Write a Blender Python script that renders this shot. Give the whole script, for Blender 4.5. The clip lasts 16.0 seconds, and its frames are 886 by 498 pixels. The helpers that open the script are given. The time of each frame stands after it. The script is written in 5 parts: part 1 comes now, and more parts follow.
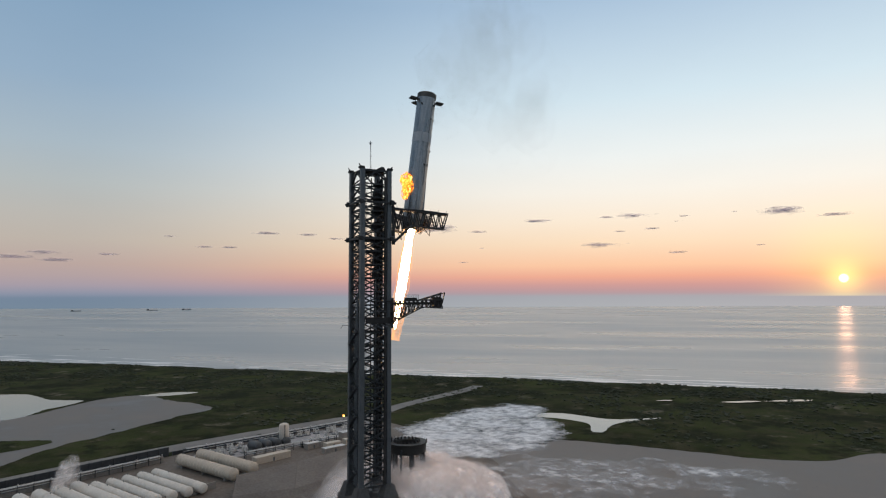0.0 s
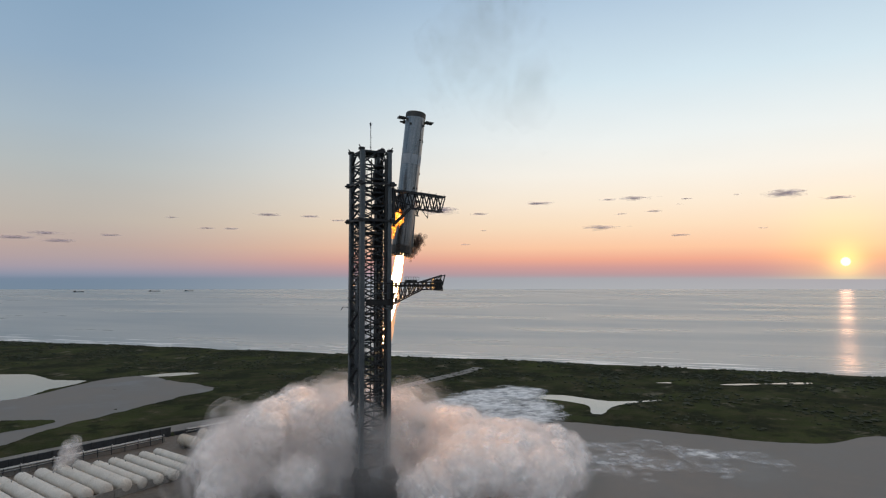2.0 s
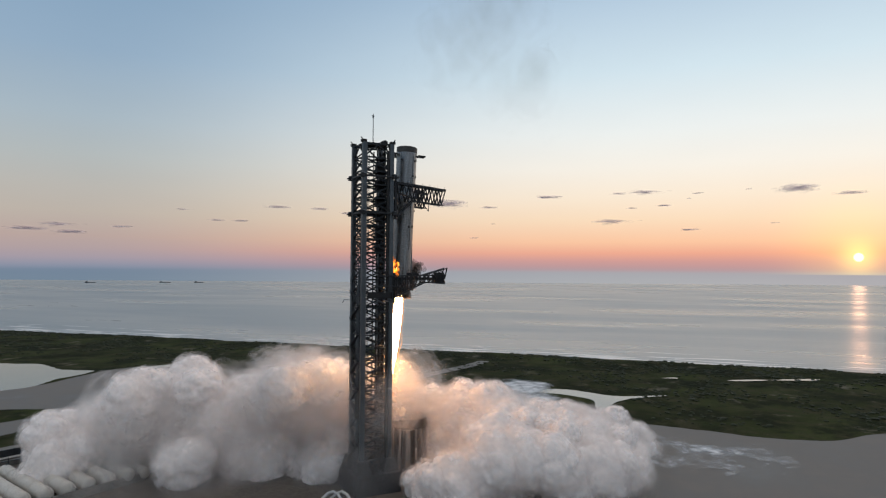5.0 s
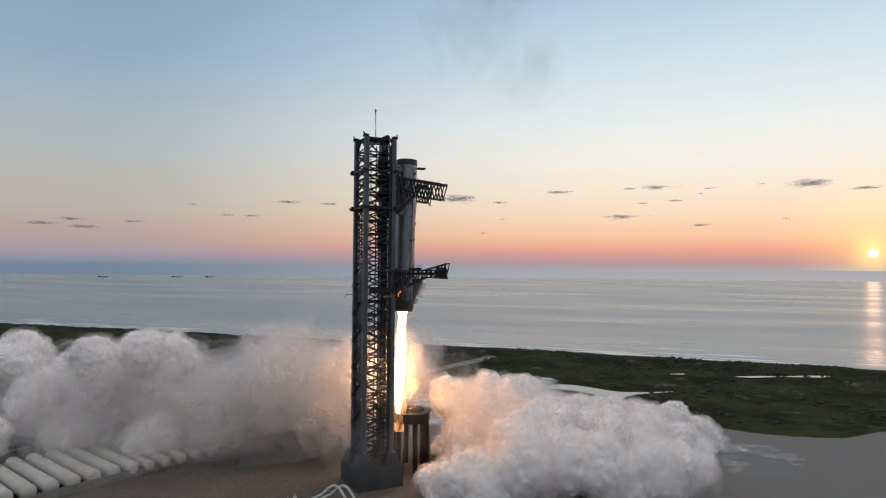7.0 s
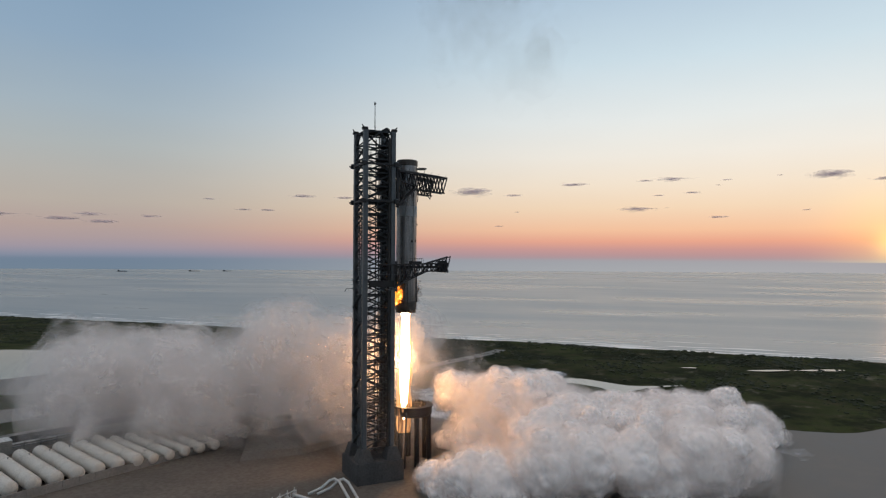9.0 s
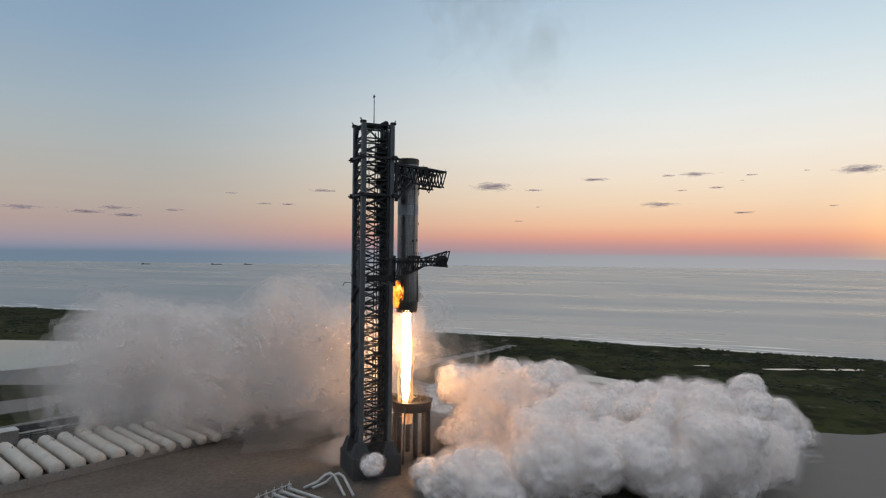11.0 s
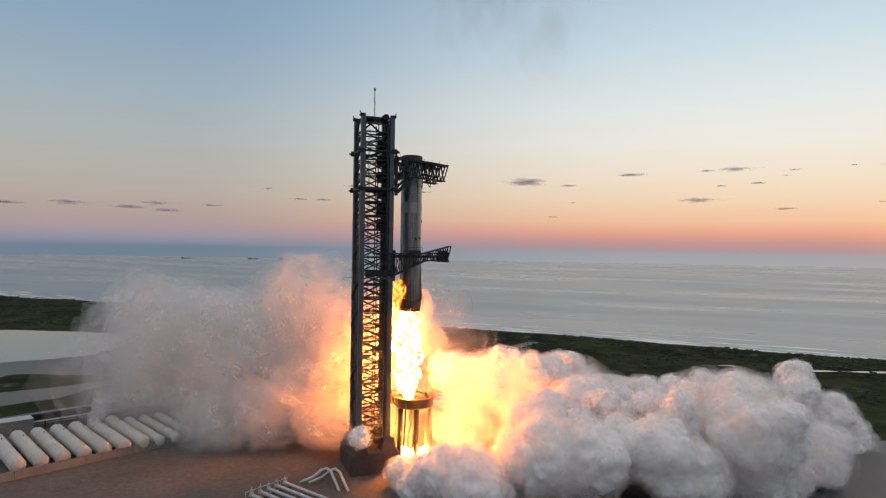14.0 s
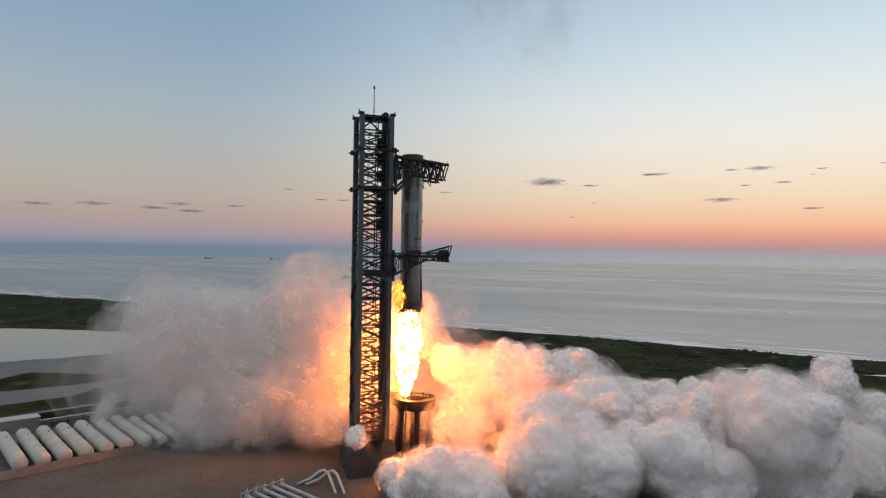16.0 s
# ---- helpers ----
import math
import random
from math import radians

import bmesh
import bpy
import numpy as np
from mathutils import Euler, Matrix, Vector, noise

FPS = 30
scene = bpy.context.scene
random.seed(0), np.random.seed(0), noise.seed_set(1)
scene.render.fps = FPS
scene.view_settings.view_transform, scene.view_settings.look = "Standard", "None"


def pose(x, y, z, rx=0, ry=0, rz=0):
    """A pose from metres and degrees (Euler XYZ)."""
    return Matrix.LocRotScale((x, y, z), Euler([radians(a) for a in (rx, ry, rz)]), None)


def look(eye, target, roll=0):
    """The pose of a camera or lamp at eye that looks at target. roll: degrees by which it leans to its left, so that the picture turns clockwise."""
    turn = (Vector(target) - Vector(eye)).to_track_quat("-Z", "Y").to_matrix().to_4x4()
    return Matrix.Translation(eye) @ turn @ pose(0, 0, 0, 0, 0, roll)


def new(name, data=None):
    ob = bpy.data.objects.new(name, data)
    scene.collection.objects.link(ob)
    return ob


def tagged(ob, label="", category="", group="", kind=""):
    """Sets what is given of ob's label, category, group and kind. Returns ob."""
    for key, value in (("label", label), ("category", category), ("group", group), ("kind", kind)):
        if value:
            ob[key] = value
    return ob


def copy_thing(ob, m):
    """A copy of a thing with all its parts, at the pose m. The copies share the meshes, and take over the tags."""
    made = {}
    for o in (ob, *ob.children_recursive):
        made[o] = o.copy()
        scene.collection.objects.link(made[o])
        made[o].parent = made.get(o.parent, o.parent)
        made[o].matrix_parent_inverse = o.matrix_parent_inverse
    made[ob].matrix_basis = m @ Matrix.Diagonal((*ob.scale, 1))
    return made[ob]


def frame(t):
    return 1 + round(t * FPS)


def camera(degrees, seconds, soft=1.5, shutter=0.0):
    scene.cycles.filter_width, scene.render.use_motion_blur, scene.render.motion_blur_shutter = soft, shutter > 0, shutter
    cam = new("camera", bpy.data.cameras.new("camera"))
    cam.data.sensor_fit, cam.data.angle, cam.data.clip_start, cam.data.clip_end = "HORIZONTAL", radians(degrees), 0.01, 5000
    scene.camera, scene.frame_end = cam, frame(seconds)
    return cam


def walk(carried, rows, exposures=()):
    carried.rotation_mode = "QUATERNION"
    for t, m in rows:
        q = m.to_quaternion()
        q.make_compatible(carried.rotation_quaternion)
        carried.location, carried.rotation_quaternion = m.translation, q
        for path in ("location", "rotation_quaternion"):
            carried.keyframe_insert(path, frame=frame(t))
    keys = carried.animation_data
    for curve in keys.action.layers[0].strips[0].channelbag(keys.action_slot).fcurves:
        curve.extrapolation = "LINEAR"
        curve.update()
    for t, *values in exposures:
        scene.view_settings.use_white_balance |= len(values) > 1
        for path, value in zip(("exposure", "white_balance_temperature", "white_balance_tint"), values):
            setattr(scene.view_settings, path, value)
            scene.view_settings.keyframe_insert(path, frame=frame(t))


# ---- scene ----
cam = camera(69.6, 16.0, 1.2)
PATH = [
    (0, (-104.721, -248.965, 90.796), (-103.743, -247.227, 90.942), -0.2),
    (0.5, (-104.558, -248.754, 90.817), (-103.579, -247.014, 90.942), -0.1),
    (1, (-104.337, -248.561, 90.837), (-103.359, -246.82, 90.945), -0.1),
    (1.5, (-104.041, -248.416, 90.861), (-103.064, -246.674, 90.958), -0.0),
    (2, (-103.699, -248.312, 90.877), (-102.724, -246.568, 90.967), 0.0),
    (2.5, (-103.302, -248.233, 90.889), (-102.331, -246.486, 90.973), 0.1),
    (3, (-102.848, -248.183, 90.896), (-101.88, -246.434, 90.976), 0.1),
    (3.5, (-102.337, -248.18, 90.899), (-101.373, -246.43, 90.977), 0.1),
    (4, (-101.716, -248.281, 90.887), (-100.756, -246.528, 90.961), 0.2),
    (6.5, (-98.231, -249.403, 90.87), (-97.301, -247.633, 90.929), 0.5),
    (7, (-97.291, -249.705, 90.874), (-96.369, -247.931, 90.927), 0.5),
    (7.5, (-96.084, -250.047, 90.887), (-95.17, -248.269, 90.936), 0.5),
    (8, (-94.596, -250.411, 90.892), (-93.693, -248.627, 90.934), 0.5),
    (8.5, (-92.839, -250.786, 90.901), (-91.948, -248.995, 90.939), 0.2),
    (9, (-90.775, -251.147, 90.911), (-89.897, -249.351, 90.943), 0.3),
    (11.5, (-78.995, -253.069, 90.946), (-78.193, -251.237, 90.957), 0.7),
    (12, (-76.542, -253.457, 90.942), (-75.758, -251.617, 90.949), 0.8),
    (12.5, (-74.067, -253.817, 90.926), (-73.301, -251.969, 90.93), 0.8),
    (13, (-71.554, -254.164, 90.885), (-70.808, -252.308, 90.886), 0.8),
    (13.5, (-69.102, -254.413, 90.838), (-68.37, -252.552, 90.838), 0.9),
    (14, (-66.697, -254.554, 90.798), (-65.98, -252.687, 90.798), 0.9),
    (14.5, (-64.326, -254.583, 90.763), (-63.624, -252.711, 90.763), 0.9),
    (15, (-61.979, -254.502, 90.733), (-61.292, -252.624, 90.733), 0.9),
    (15.5, (-59.678, -254.302, 90.701), (-59.006, -252.419, 90.702), 0.9),
    (16, (-57.306, -254.054, 90.674), (-56.652, -252.164, 90.674), 0.9),
]
walk(cam, [(t, look(eye, target, roll)) for t, eye, target, roll in PATH],
     [(0, 0.0), (3, -0.02), (6.5, -0.04), (9, -0.12), (12, -0.15), (16, -0.12)])

# ---- world and sun ----
SUN_DIR = Vector((0.8786, 0.4771, 0.0215)).normalized()


def lin(c):
    return tuple((v / 255 / 12.92) if v / 255 <= 0.04045 else ((v / 255 + 0.055) / 1.055) ** 2.4 for v in c)


def make_world():
    w = bpy.data.worlds.new("dawn_sky")
    scene.world = w
    w.use_nodes = True
    nt = w.node_tree
    nt.nodes.clear()
    N, L = nt.nodes.new, nt.links.new

    def math_node(op, a, b=None, clamp=False):
        n = N("ShaderNodeMath")
        n.operation, n.use_clamp = op, clamp
        for i, v in enumerate((a, b)):
            if v is None:
                continue
            if isinstance(v, (int, float)):
                n.inputs[i].default_value = v
            else:
                L(v, n.inputs[i])
        return n.outputs[0]

    tc = N("ShaderNodeTexCoord")
    sep = N("ShaderNodeSeparateXYZ")
    L(tc.outputs["Generated"], sep.inputs[0])
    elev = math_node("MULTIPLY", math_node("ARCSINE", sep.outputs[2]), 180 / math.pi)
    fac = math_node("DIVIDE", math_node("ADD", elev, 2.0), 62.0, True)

    def ramp(stops):
        r = N("ShaderNodeValToRGB")
        els = r.color_ramp.elements
        while len(els) < len(stops):
            els.new(0.5)
        for e, (deg, c) in zip(els, stops):
            e.position = (deg + 2.0) / 62.0
            e.color = (*lin(c), 1)
        L(fac, r.inputs[0])
        return r.outputs[0]

    # in both ramps the unseen sky from 38 degrees is brightened to light the steam
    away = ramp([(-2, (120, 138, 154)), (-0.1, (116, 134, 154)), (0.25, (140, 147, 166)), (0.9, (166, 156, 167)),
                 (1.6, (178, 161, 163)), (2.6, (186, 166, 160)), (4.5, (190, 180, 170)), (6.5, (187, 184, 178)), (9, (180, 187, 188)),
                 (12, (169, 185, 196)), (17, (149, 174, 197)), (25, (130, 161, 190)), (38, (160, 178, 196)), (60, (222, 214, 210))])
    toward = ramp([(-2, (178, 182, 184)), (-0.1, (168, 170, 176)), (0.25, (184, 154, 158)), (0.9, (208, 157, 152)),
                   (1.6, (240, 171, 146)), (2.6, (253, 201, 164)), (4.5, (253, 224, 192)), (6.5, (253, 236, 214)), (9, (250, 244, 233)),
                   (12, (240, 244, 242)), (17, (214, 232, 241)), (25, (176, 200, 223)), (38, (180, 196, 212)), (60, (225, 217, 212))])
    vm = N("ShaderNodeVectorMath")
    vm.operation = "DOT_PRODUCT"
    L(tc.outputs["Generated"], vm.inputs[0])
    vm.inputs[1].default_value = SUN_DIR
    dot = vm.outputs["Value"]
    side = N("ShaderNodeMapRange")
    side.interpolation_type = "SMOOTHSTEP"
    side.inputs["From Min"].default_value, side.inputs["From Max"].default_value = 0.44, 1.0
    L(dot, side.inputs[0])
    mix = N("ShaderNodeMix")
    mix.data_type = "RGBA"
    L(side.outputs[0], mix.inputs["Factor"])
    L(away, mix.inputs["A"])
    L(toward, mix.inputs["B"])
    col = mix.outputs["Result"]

    def add(base, factor, c):
        m = N("ShaderNodeMix")
        m.data_type, m.blend_type = "RGBA", "ADD"
        m.inputs["Factor"].default_value = 1.0
        s = N("ShaderNodeVectorMath")
        s.operation = "SCALE"
        s.inputs[0].default_value = c
        L(factor, s.inputs["Scale"])
        L(base, m.inputs["A"])
        L(s.outputs[0], m.inputs["B"])
        return m.outputs["Result"]

    pos = math_node("MAXIMUM", dot, 0.0)
    above = math_node("MULTIPLY", math_node("ADD", elev, 0.15), 12.0, True)
    col = add(col, math_node("MULTIPLY", math_node("POWER", pos, 420.0), above), (0.26, 0.16, 0.0))
    col = add(col, math_node("MULTIPLY", math_node("POWER", pos, 5200.0), above), (0.5, 0.42, 0.08))
    disc = math_node("MULTIPLY", math_node("SUBTRACT", pos, math.cos(radians(0.36))), 90000.0, True)
    col = add(col, math_node("MULTIPLY", disc, above), (2.0, 1.7, 0.9))
    # thin bank of haze low over the sea
    band = N("ShaderNodeTexNoise")
    band.inputs["Scale"].default_value = 3.0
    mp = N("ShaderNodeMapping")
    mp.inputs["Scale"].default_value = (3, 3, 9)
    L(tc.outputs["Generated"], mp.inputs[0])
    L(mp.outputs[0], band.inputs[0])
    shade = N("ShaderNodeMapRange")
    shade.inputs["To Min"].default_value, shade.inputs["To Max"].default_value = 0.985, 1.015
    L(band.outputs[0], shade.inputs[0])
    sc = N("ShaderNodeVectorMath")
    sc.operation = "SCALE"
    L(col, sc.inputs[0])
    L(shade.outputs[0], sc.inputs["Scale"])
    sky = N("ShaderNodeTexSky")
    sky.sky_type, sky.sun_disc = "NISHITA", False
    sky.sun_elevation = math.asin(SUN_DIR.z)
    sky.sun_rotation = math.atan2(SUN_DIR.x, SUN_DIR.y)
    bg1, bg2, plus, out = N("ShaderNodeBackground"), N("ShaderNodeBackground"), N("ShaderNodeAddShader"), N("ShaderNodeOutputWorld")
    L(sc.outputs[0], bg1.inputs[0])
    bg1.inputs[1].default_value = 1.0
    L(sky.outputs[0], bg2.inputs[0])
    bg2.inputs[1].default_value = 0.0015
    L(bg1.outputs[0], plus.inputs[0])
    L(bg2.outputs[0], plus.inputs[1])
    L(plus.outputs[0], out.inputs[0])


make_world()
sun_data = bpy.data.lights.new("sun", "SUN")
sun_data.energy, sun_data.angle, sun_data.color = 0.02, radians(0.8), (1.0, 0.5, 0.3)
sun = new("sun", sun_data)
sun.matrix_world = look((0, 0, 300), Vector((0, 0, 300)) - SUN_DIR * 100)
scene.cycles.transparent_max_bounces = 96
scene.cycles.max_bounces, scene.cycles.diffuse_bounces = 8, 6


# ---- materials ----
class Nodes:
    """Short way to write node trees."""

    def __init__(self, name):
        self.mat = bpy.data.materials.new(name)
        self.mat.use_nodes = True
        self.nt = self.mat.node_tree
        self.nt.nodes.clear()
        self.out = self.nt.nodes.new("ShaderNodeOutputMaterial")

    def n(self, kind, **values):
        node = self.nt.nodes.new("ShaderNode" + kind)
        for key, v in values.items():
            self.put(node.inputs[key.replace("_", " ")], v)
        return node

    def put(self, socket, v):
        if isinstance(v, bpy.types.NodeSocket):
            self.nt.links.new(v, socket)
        else:
            socket.default_value = v

    def coords(self, moving, scale=(1, 1, 1)):
        src = self.n("TexCoord").outputs["Object"] if moving else self.n("NewGeometry").outputs["Position"]
        m = self.n("Mapping", Vector=src)
        m.inputs["Scale"].default_value = scale
        return m.outputs[0]

    def noise(self, vec, scale, detail=4.0, rough=0.55):
        return self.n("TexNoise", Vector=vec, Scale=scale, Detail=detail, Roughness=rough).outputs[0]

    def ramp(self, fac, stops):
        r = self.n("ValToRGB", Fac=fac)
        els = r.color_ramp.elements
        while len(els) < len(stops):
            els.new(0.5)
        for e, (p, c) in zip(els, stops):
            e.position, e.color = p, (*c, 1) if len(c) == 3 else c
        return r.outputs[0]

    def span(self, fac, a, b, lo=0.0, hi=1.0):
        r = self.n("MapRange", Value=fac)
        for key, v in (("From Min", a), ("From Max", b), ("To Min", lo), ("To Max", hi)):
            r.inputs[key].default_value = v
        return r.outputs[0]

    def mix(self, fac, a, b, how="MIX"):
        m = self.nt.nodes.new("ShaderNodeMix")
        m.data_type, m.blend_type = "RGBA", how
        self.put(m.inputs["Factor"], fac)
        for key, v in (("A", a), ("B", b)):
            self.put(m.inputs[key], v if isinstance(v, bpy.types.NodeSocket) else (*v, 1))
        return m.outputs["Result"]

    def bump(self, height, strength, dist=0.1):
        return self.n("Bump", Height=height, Strength=strength, Distance=dist).outputs[0]

    def done(self, shader):
        self.nt.links.new(shader, self.out.inputs[0])
        return self.mat


def surface(name, a, b, rough=0.6, metal=0.0, scale=0.5, fine=6.0, bump=0.3, moving=False, stretch=(1, 1, 1), spec=0.5):
    """A worn surface: two scales of variation between the colours a and b, fine bump, uneven gloss."""
    k = Nodes(name)
    v = k.coords(moving, stretch)
    big, small = k.noise(v, scale), k.noise(v, fine, 6)
    col = k.mix(k.span(big, 0.3, 0.7), a, b)
    col = k.mix(k.span(small, 0.35, 0.75, 0.0, 0.5), col, tuple(c * 0.55 for c in a))
    rand = k.n("ObjectInfo").outputs["Random"]
    col = k.mix(k.span(rand, 0, 1, 0, 0.18), col, tuple(c * 0.6 for c in b))
    p = k.n("BsdfPrincipled", Base_Color=col, Metallic=metal, Roughness=k.span(small, 0.3, 0.7, max(rough - 0.1, 0.05), min(rough + 0.12, 1)))
    p.inputs["Specular IOR Level"].default_value = spec
    k.put(p.inputs["Normal"], k.bump(small, bump, 0.05))
    return k.done(p.outputs[0])


STEEL_DARK = surface("painted_dark_steel", (0.03, 0.036, 0.041), (0.058, 0.068, 0.076), 0.5, 0.35, 0.15, 2.0)
STEEL_GREY = surface("grey_steel", (0.085, 0.1, 0.113), (0.15, 0.168, 0.182), 0.45, 0.4, 0.15, 2.0)
STEEL_BLACK = surface("sooty_black_steel", (0.018, 0.018, 0.02), (0.04, 0.038, 0.036), 0.55, 0.3, 0.2, 2.0)
ARM_STEEL = surface("black_arm_steel", (0.02, 0.021, 0.024), (0.045, 0.045, 0.048), 0.5, 0.3, 0.2, 2.0, moving=True)
CONCRETE = surface("weathered_concrete", (0.24, 0.22, 0.2), (0.34, 0.32, 0.29), 0.85, 0, 0.08, 1.2)
CONCRETE_DARK = surface("sooty_concrete", (0.05, 0.05, 0.052), (0.1, 0.098, 0.096), 0.85, 0, 0.1, 1.2)
PAVED = surface("scorched_pad_concrete", (0.1, 0.085, 0.07), (0.165, 0.14, 0.118), 0.8, 0, 0.03, 0.6)
WHITE_TANK = surface("white_tank_paint", (0.6, 0.555, 0.49), (0.72, 0.68, 0.61), 0.45, 0, 0.12, 1.5, 0.1)
CREAM_TANK = surface("cream_tank_paint", (0.48, 0.42, 0.34), (0.6, 0.53, 0.44), 0.5, 0, 0.12, 1.5, 0.1)
WALL_BLACK = surface("black_wall_panels", (0.02, 0.025, 0.03), (0.04, 0.047, 0.054), 0.6, 0, 0.1, 1.0)
PIPE_WHITE = surface("insulated_white_pipe", (0.5, 0.5, 0.49), (0.68, 0.68, 0.66), 0.45, 0.2, 0.3, 3.0)
GRAVEL = surface("grey_gravel_road", (0.16, 0.155, 0.15), (0.24, 0.23, 0.215), 0.95, 0, 0.05, 0.9)
ROCK = surface("pale_riprap", (0.2, 0.195, 0.18), (0.32, 0.31, 0.29), 0.95, 0, 0.3, 1.5)
CAR_PAINT = surface("dark_drum_paint", (0.05, 0.055, 0.06), (0.09, 0.095, 0.1), 0.4, 0.2, 0.3, 2)


def booster_steel():
    k = Nodes("frosted_stainless_steel")
    v = k.coords(True)
    z = k.n("SeparateXYZ", Vector=v).outputs[2]
    streak = k.noise(k.coords(True, (1, 1, 0.06)), 0.9, 5)
    fine = k.noise(v, 1.6, 6)
    col = k.mix(k.span(streak, 0.35, 0.65), (0.15, 0.165, 0.18), (0.3, 0.305, 0.31))
    frost = k.mix(k.span(fine, 0.45, 0.7, 0.0, 0.3), col, (0.5, 0.51, 0.52))
    ring = k.n("TexWave", Vector=v, Scale=0.27, Distortion=0.0)
    ring.bands_direction = "Z"
    col = k.mix(k.span(ring.outputs[0], 0.96, 1.0, 0, 0.35), frost, (0.2, 0.2, 0.2))
    soot = k.mix(k.span(z, 3.0, 11.0, 0.7, 0.0), col, (0.1, 0.095, 0.09))
    p = k.n("BsdfPrincipled", Base_Color=soot, Metallic=0.9, Roughness=k.span(streak, 0.3, 0.7, 0.24, 0.42))
    k.put(p.inputs["Normal"], k.bump(ring.outputs[0], 0.15, 0.1))
    return k.done(p.outputs[0])


BOOSTER_STEEL = booster_steel()
FROST_BAND = surface("pale_frost", (0.36, 0.4, 0.44), (0.46, 0.48, 0.51), 0.6, 0.1, 0.4, 3.0, moving=True)
BOOSTER_DARK = surface("heat_stained_steel", (0.05, 0.048, 0.045), (0.12, 0.11, 0.1), 0.5, 0.6, 0.4, 3.0, moving=True)
NOZZLE = surface("nozzle_metal", (0.08, 0.06, 0.05), (0.2, 0.14, 0.1), 0.35, 0.8, 1.0, 4.0, moving=True)


def flame_material(name, strength, stops, scale, lo, hi, stretch=(1, 1, 1), clear=None):
    """Glowing gas: colour by turbulent noise; clear: (from, to) of the noise that lets the background through."""
    k = Nodes(name)
    v = k.coords(True, stretch)
    t = k.noise(v, scale, 5, 0.6)
    em = k.n("Emission", Color=k.ramp(k.span(t, lo, hi), stops), Strength=strength)
    if not clear:
        return k.done(em.outputs[0])
    m = k.n("MixShader", Fac=k.span(t, *clear))
    k.put(m.inputs[1], k.n("BsdfTransparent").outputs[0])
    k.put(m.inputs[2], em.outputs[0])
    return k.done(m.outputs[0])


FLAME_CORE = flame_material("white_hot_exhaust", 60.0, [(0, (1.0, 0.4, 0.13)), (0.5, (1.0, 0.5, 0.2)), (1, (1, 0.6, 0.3))], 0.4, 0.3, 0.6, (1, 1, 0.15))
FLAME_SHEATH = flame_material("orange_exhaust_sheath", 1.6, [(0, (1.0, 0.3, 0.08)), (1, (1.0, 0.55, 0.22))], 0.35, 0.3, 0.7, (1, 1, 0.12), (0.42, 0.75))
FIRE = flame_material("burning_gas", 290.0, [(0, (0.0006, 0.0001, 0.00001)), (0.25, (0.005, 0.0012, 0.0001)), (0.5, (0.035, 0.009, 0.001)), (1, (1.0, 0.27, 0.045))], 0.9, 0.31, 0.57)
FLASH = flame_material("bursting_gas", 380.0, [(0, (0.004, 0.0013, 0.0001)), (0.3, (0.3, 0.11, 0.02)), (1, (1.0, 0.31, 0.06))], 0.9, 0.3, 0.6)
FIRE_SMALL = flame_material("sooty_fire", 3.0, [(0, (0.12, 0.02, 0.004)), (0.4, (0.6, 0.11, 0.01)), (0.75, (1.0, 0.36, 0.04)), (1, (1.0, 0.62, 0.2))], 1.3, 0.38, 0.66, (1, 1, 0.7), (0.42, 0.56))
AMBER = flame_material("amber_lamp_glow", 6.0, [(0, (1, 0.4, 0.05)), (1, (1, 0.5, 0.1))], 1, 0, 1)


def steam_puff(name, a, b, holes, deep):
    """Steam in thin nested skins round a core: the mesh says how dense each skin is, turbulence thins it."""
    k = Nodes(name)
    rho = k.n("Attribute")
    rho.attribute_name = "steam_thickness"
    rho = rho.outputs["Fac"]
    v = k.coords(True)
    t = k.noise(v, 2.0, 5, 0.55)
    col = k.mix(k.span(t, 0.3, 0.7), a, b)
    thin = k.n("MixShader", Fac=k.span(rho, 0.5, 1.0, 0.5, deep))
    k.put(thin.inputs[1], k.n("BsdfDiffuse", Color=col).outputs[0])
    k.put(thin.inputs[2], k.n("BsdfTranslucent", Color=col).outputs[0])
    gap = k.span(t, *holes)
    whole = k.n("Math")
    whole.operation = "MAXIMUM"
    k.put(whole.inputs[0], gap)
    k.put(whole.inputs[1], k.span(rho, 0.9, 1.0))
    f = k.n("Math")
    f.operation = "MULTIPLY"
    k.put(f.inputs[0], rho)
    k.put(f.inputs[1], whole.outputs[0])
    w = k.n("MixShader", Fac=f.outputs[0])
    k.put(w.inputs[1], k.n("BsdfTransparent").outputs[0])
    k.put(w.inputs[2], thin.outputs[0])
    return k.done(w.outputs[0])


def soft_material(name, a, b, lo, hi, through_light=0.5):
    """Drifting droplets: each small clump scatters and lets part of the light pass."""
    k = Nodes(name)
    rnd = k.n("NewGeometry").outputs["Random Per Island"]
    t = k.noise(k.coords(True), 1.7, 5, 0.6)
    col = k.mix(rnd, a, b)
    m = k.n("MixShader", Fac=through_light)
    k.put(m.inputs[1], k.n("BsdfDiffuse", Color=col).outputs[0])
    k.put(m.inputs[2], k.n("BsdfTranslucent", Color=col).outputs[0])
    f = k.n("Math")
    f.operation = "MULTIPLY"
    k.put(f.inputs[0], k.span(rnd, 0, 1, lo, hi))
    k.put(f.inputs[1], k.span(t, 0.35, 0.65, 0.2, 1.0))
    w = k.n("MixShader", Fac=f.outputs[0])
    k.put(w.inputs[1], k.n("BsdfTransparent").outputs[0])
    k.put(w.inputs[2], m.outputs[0])
    return k.done(w.outputs[0])


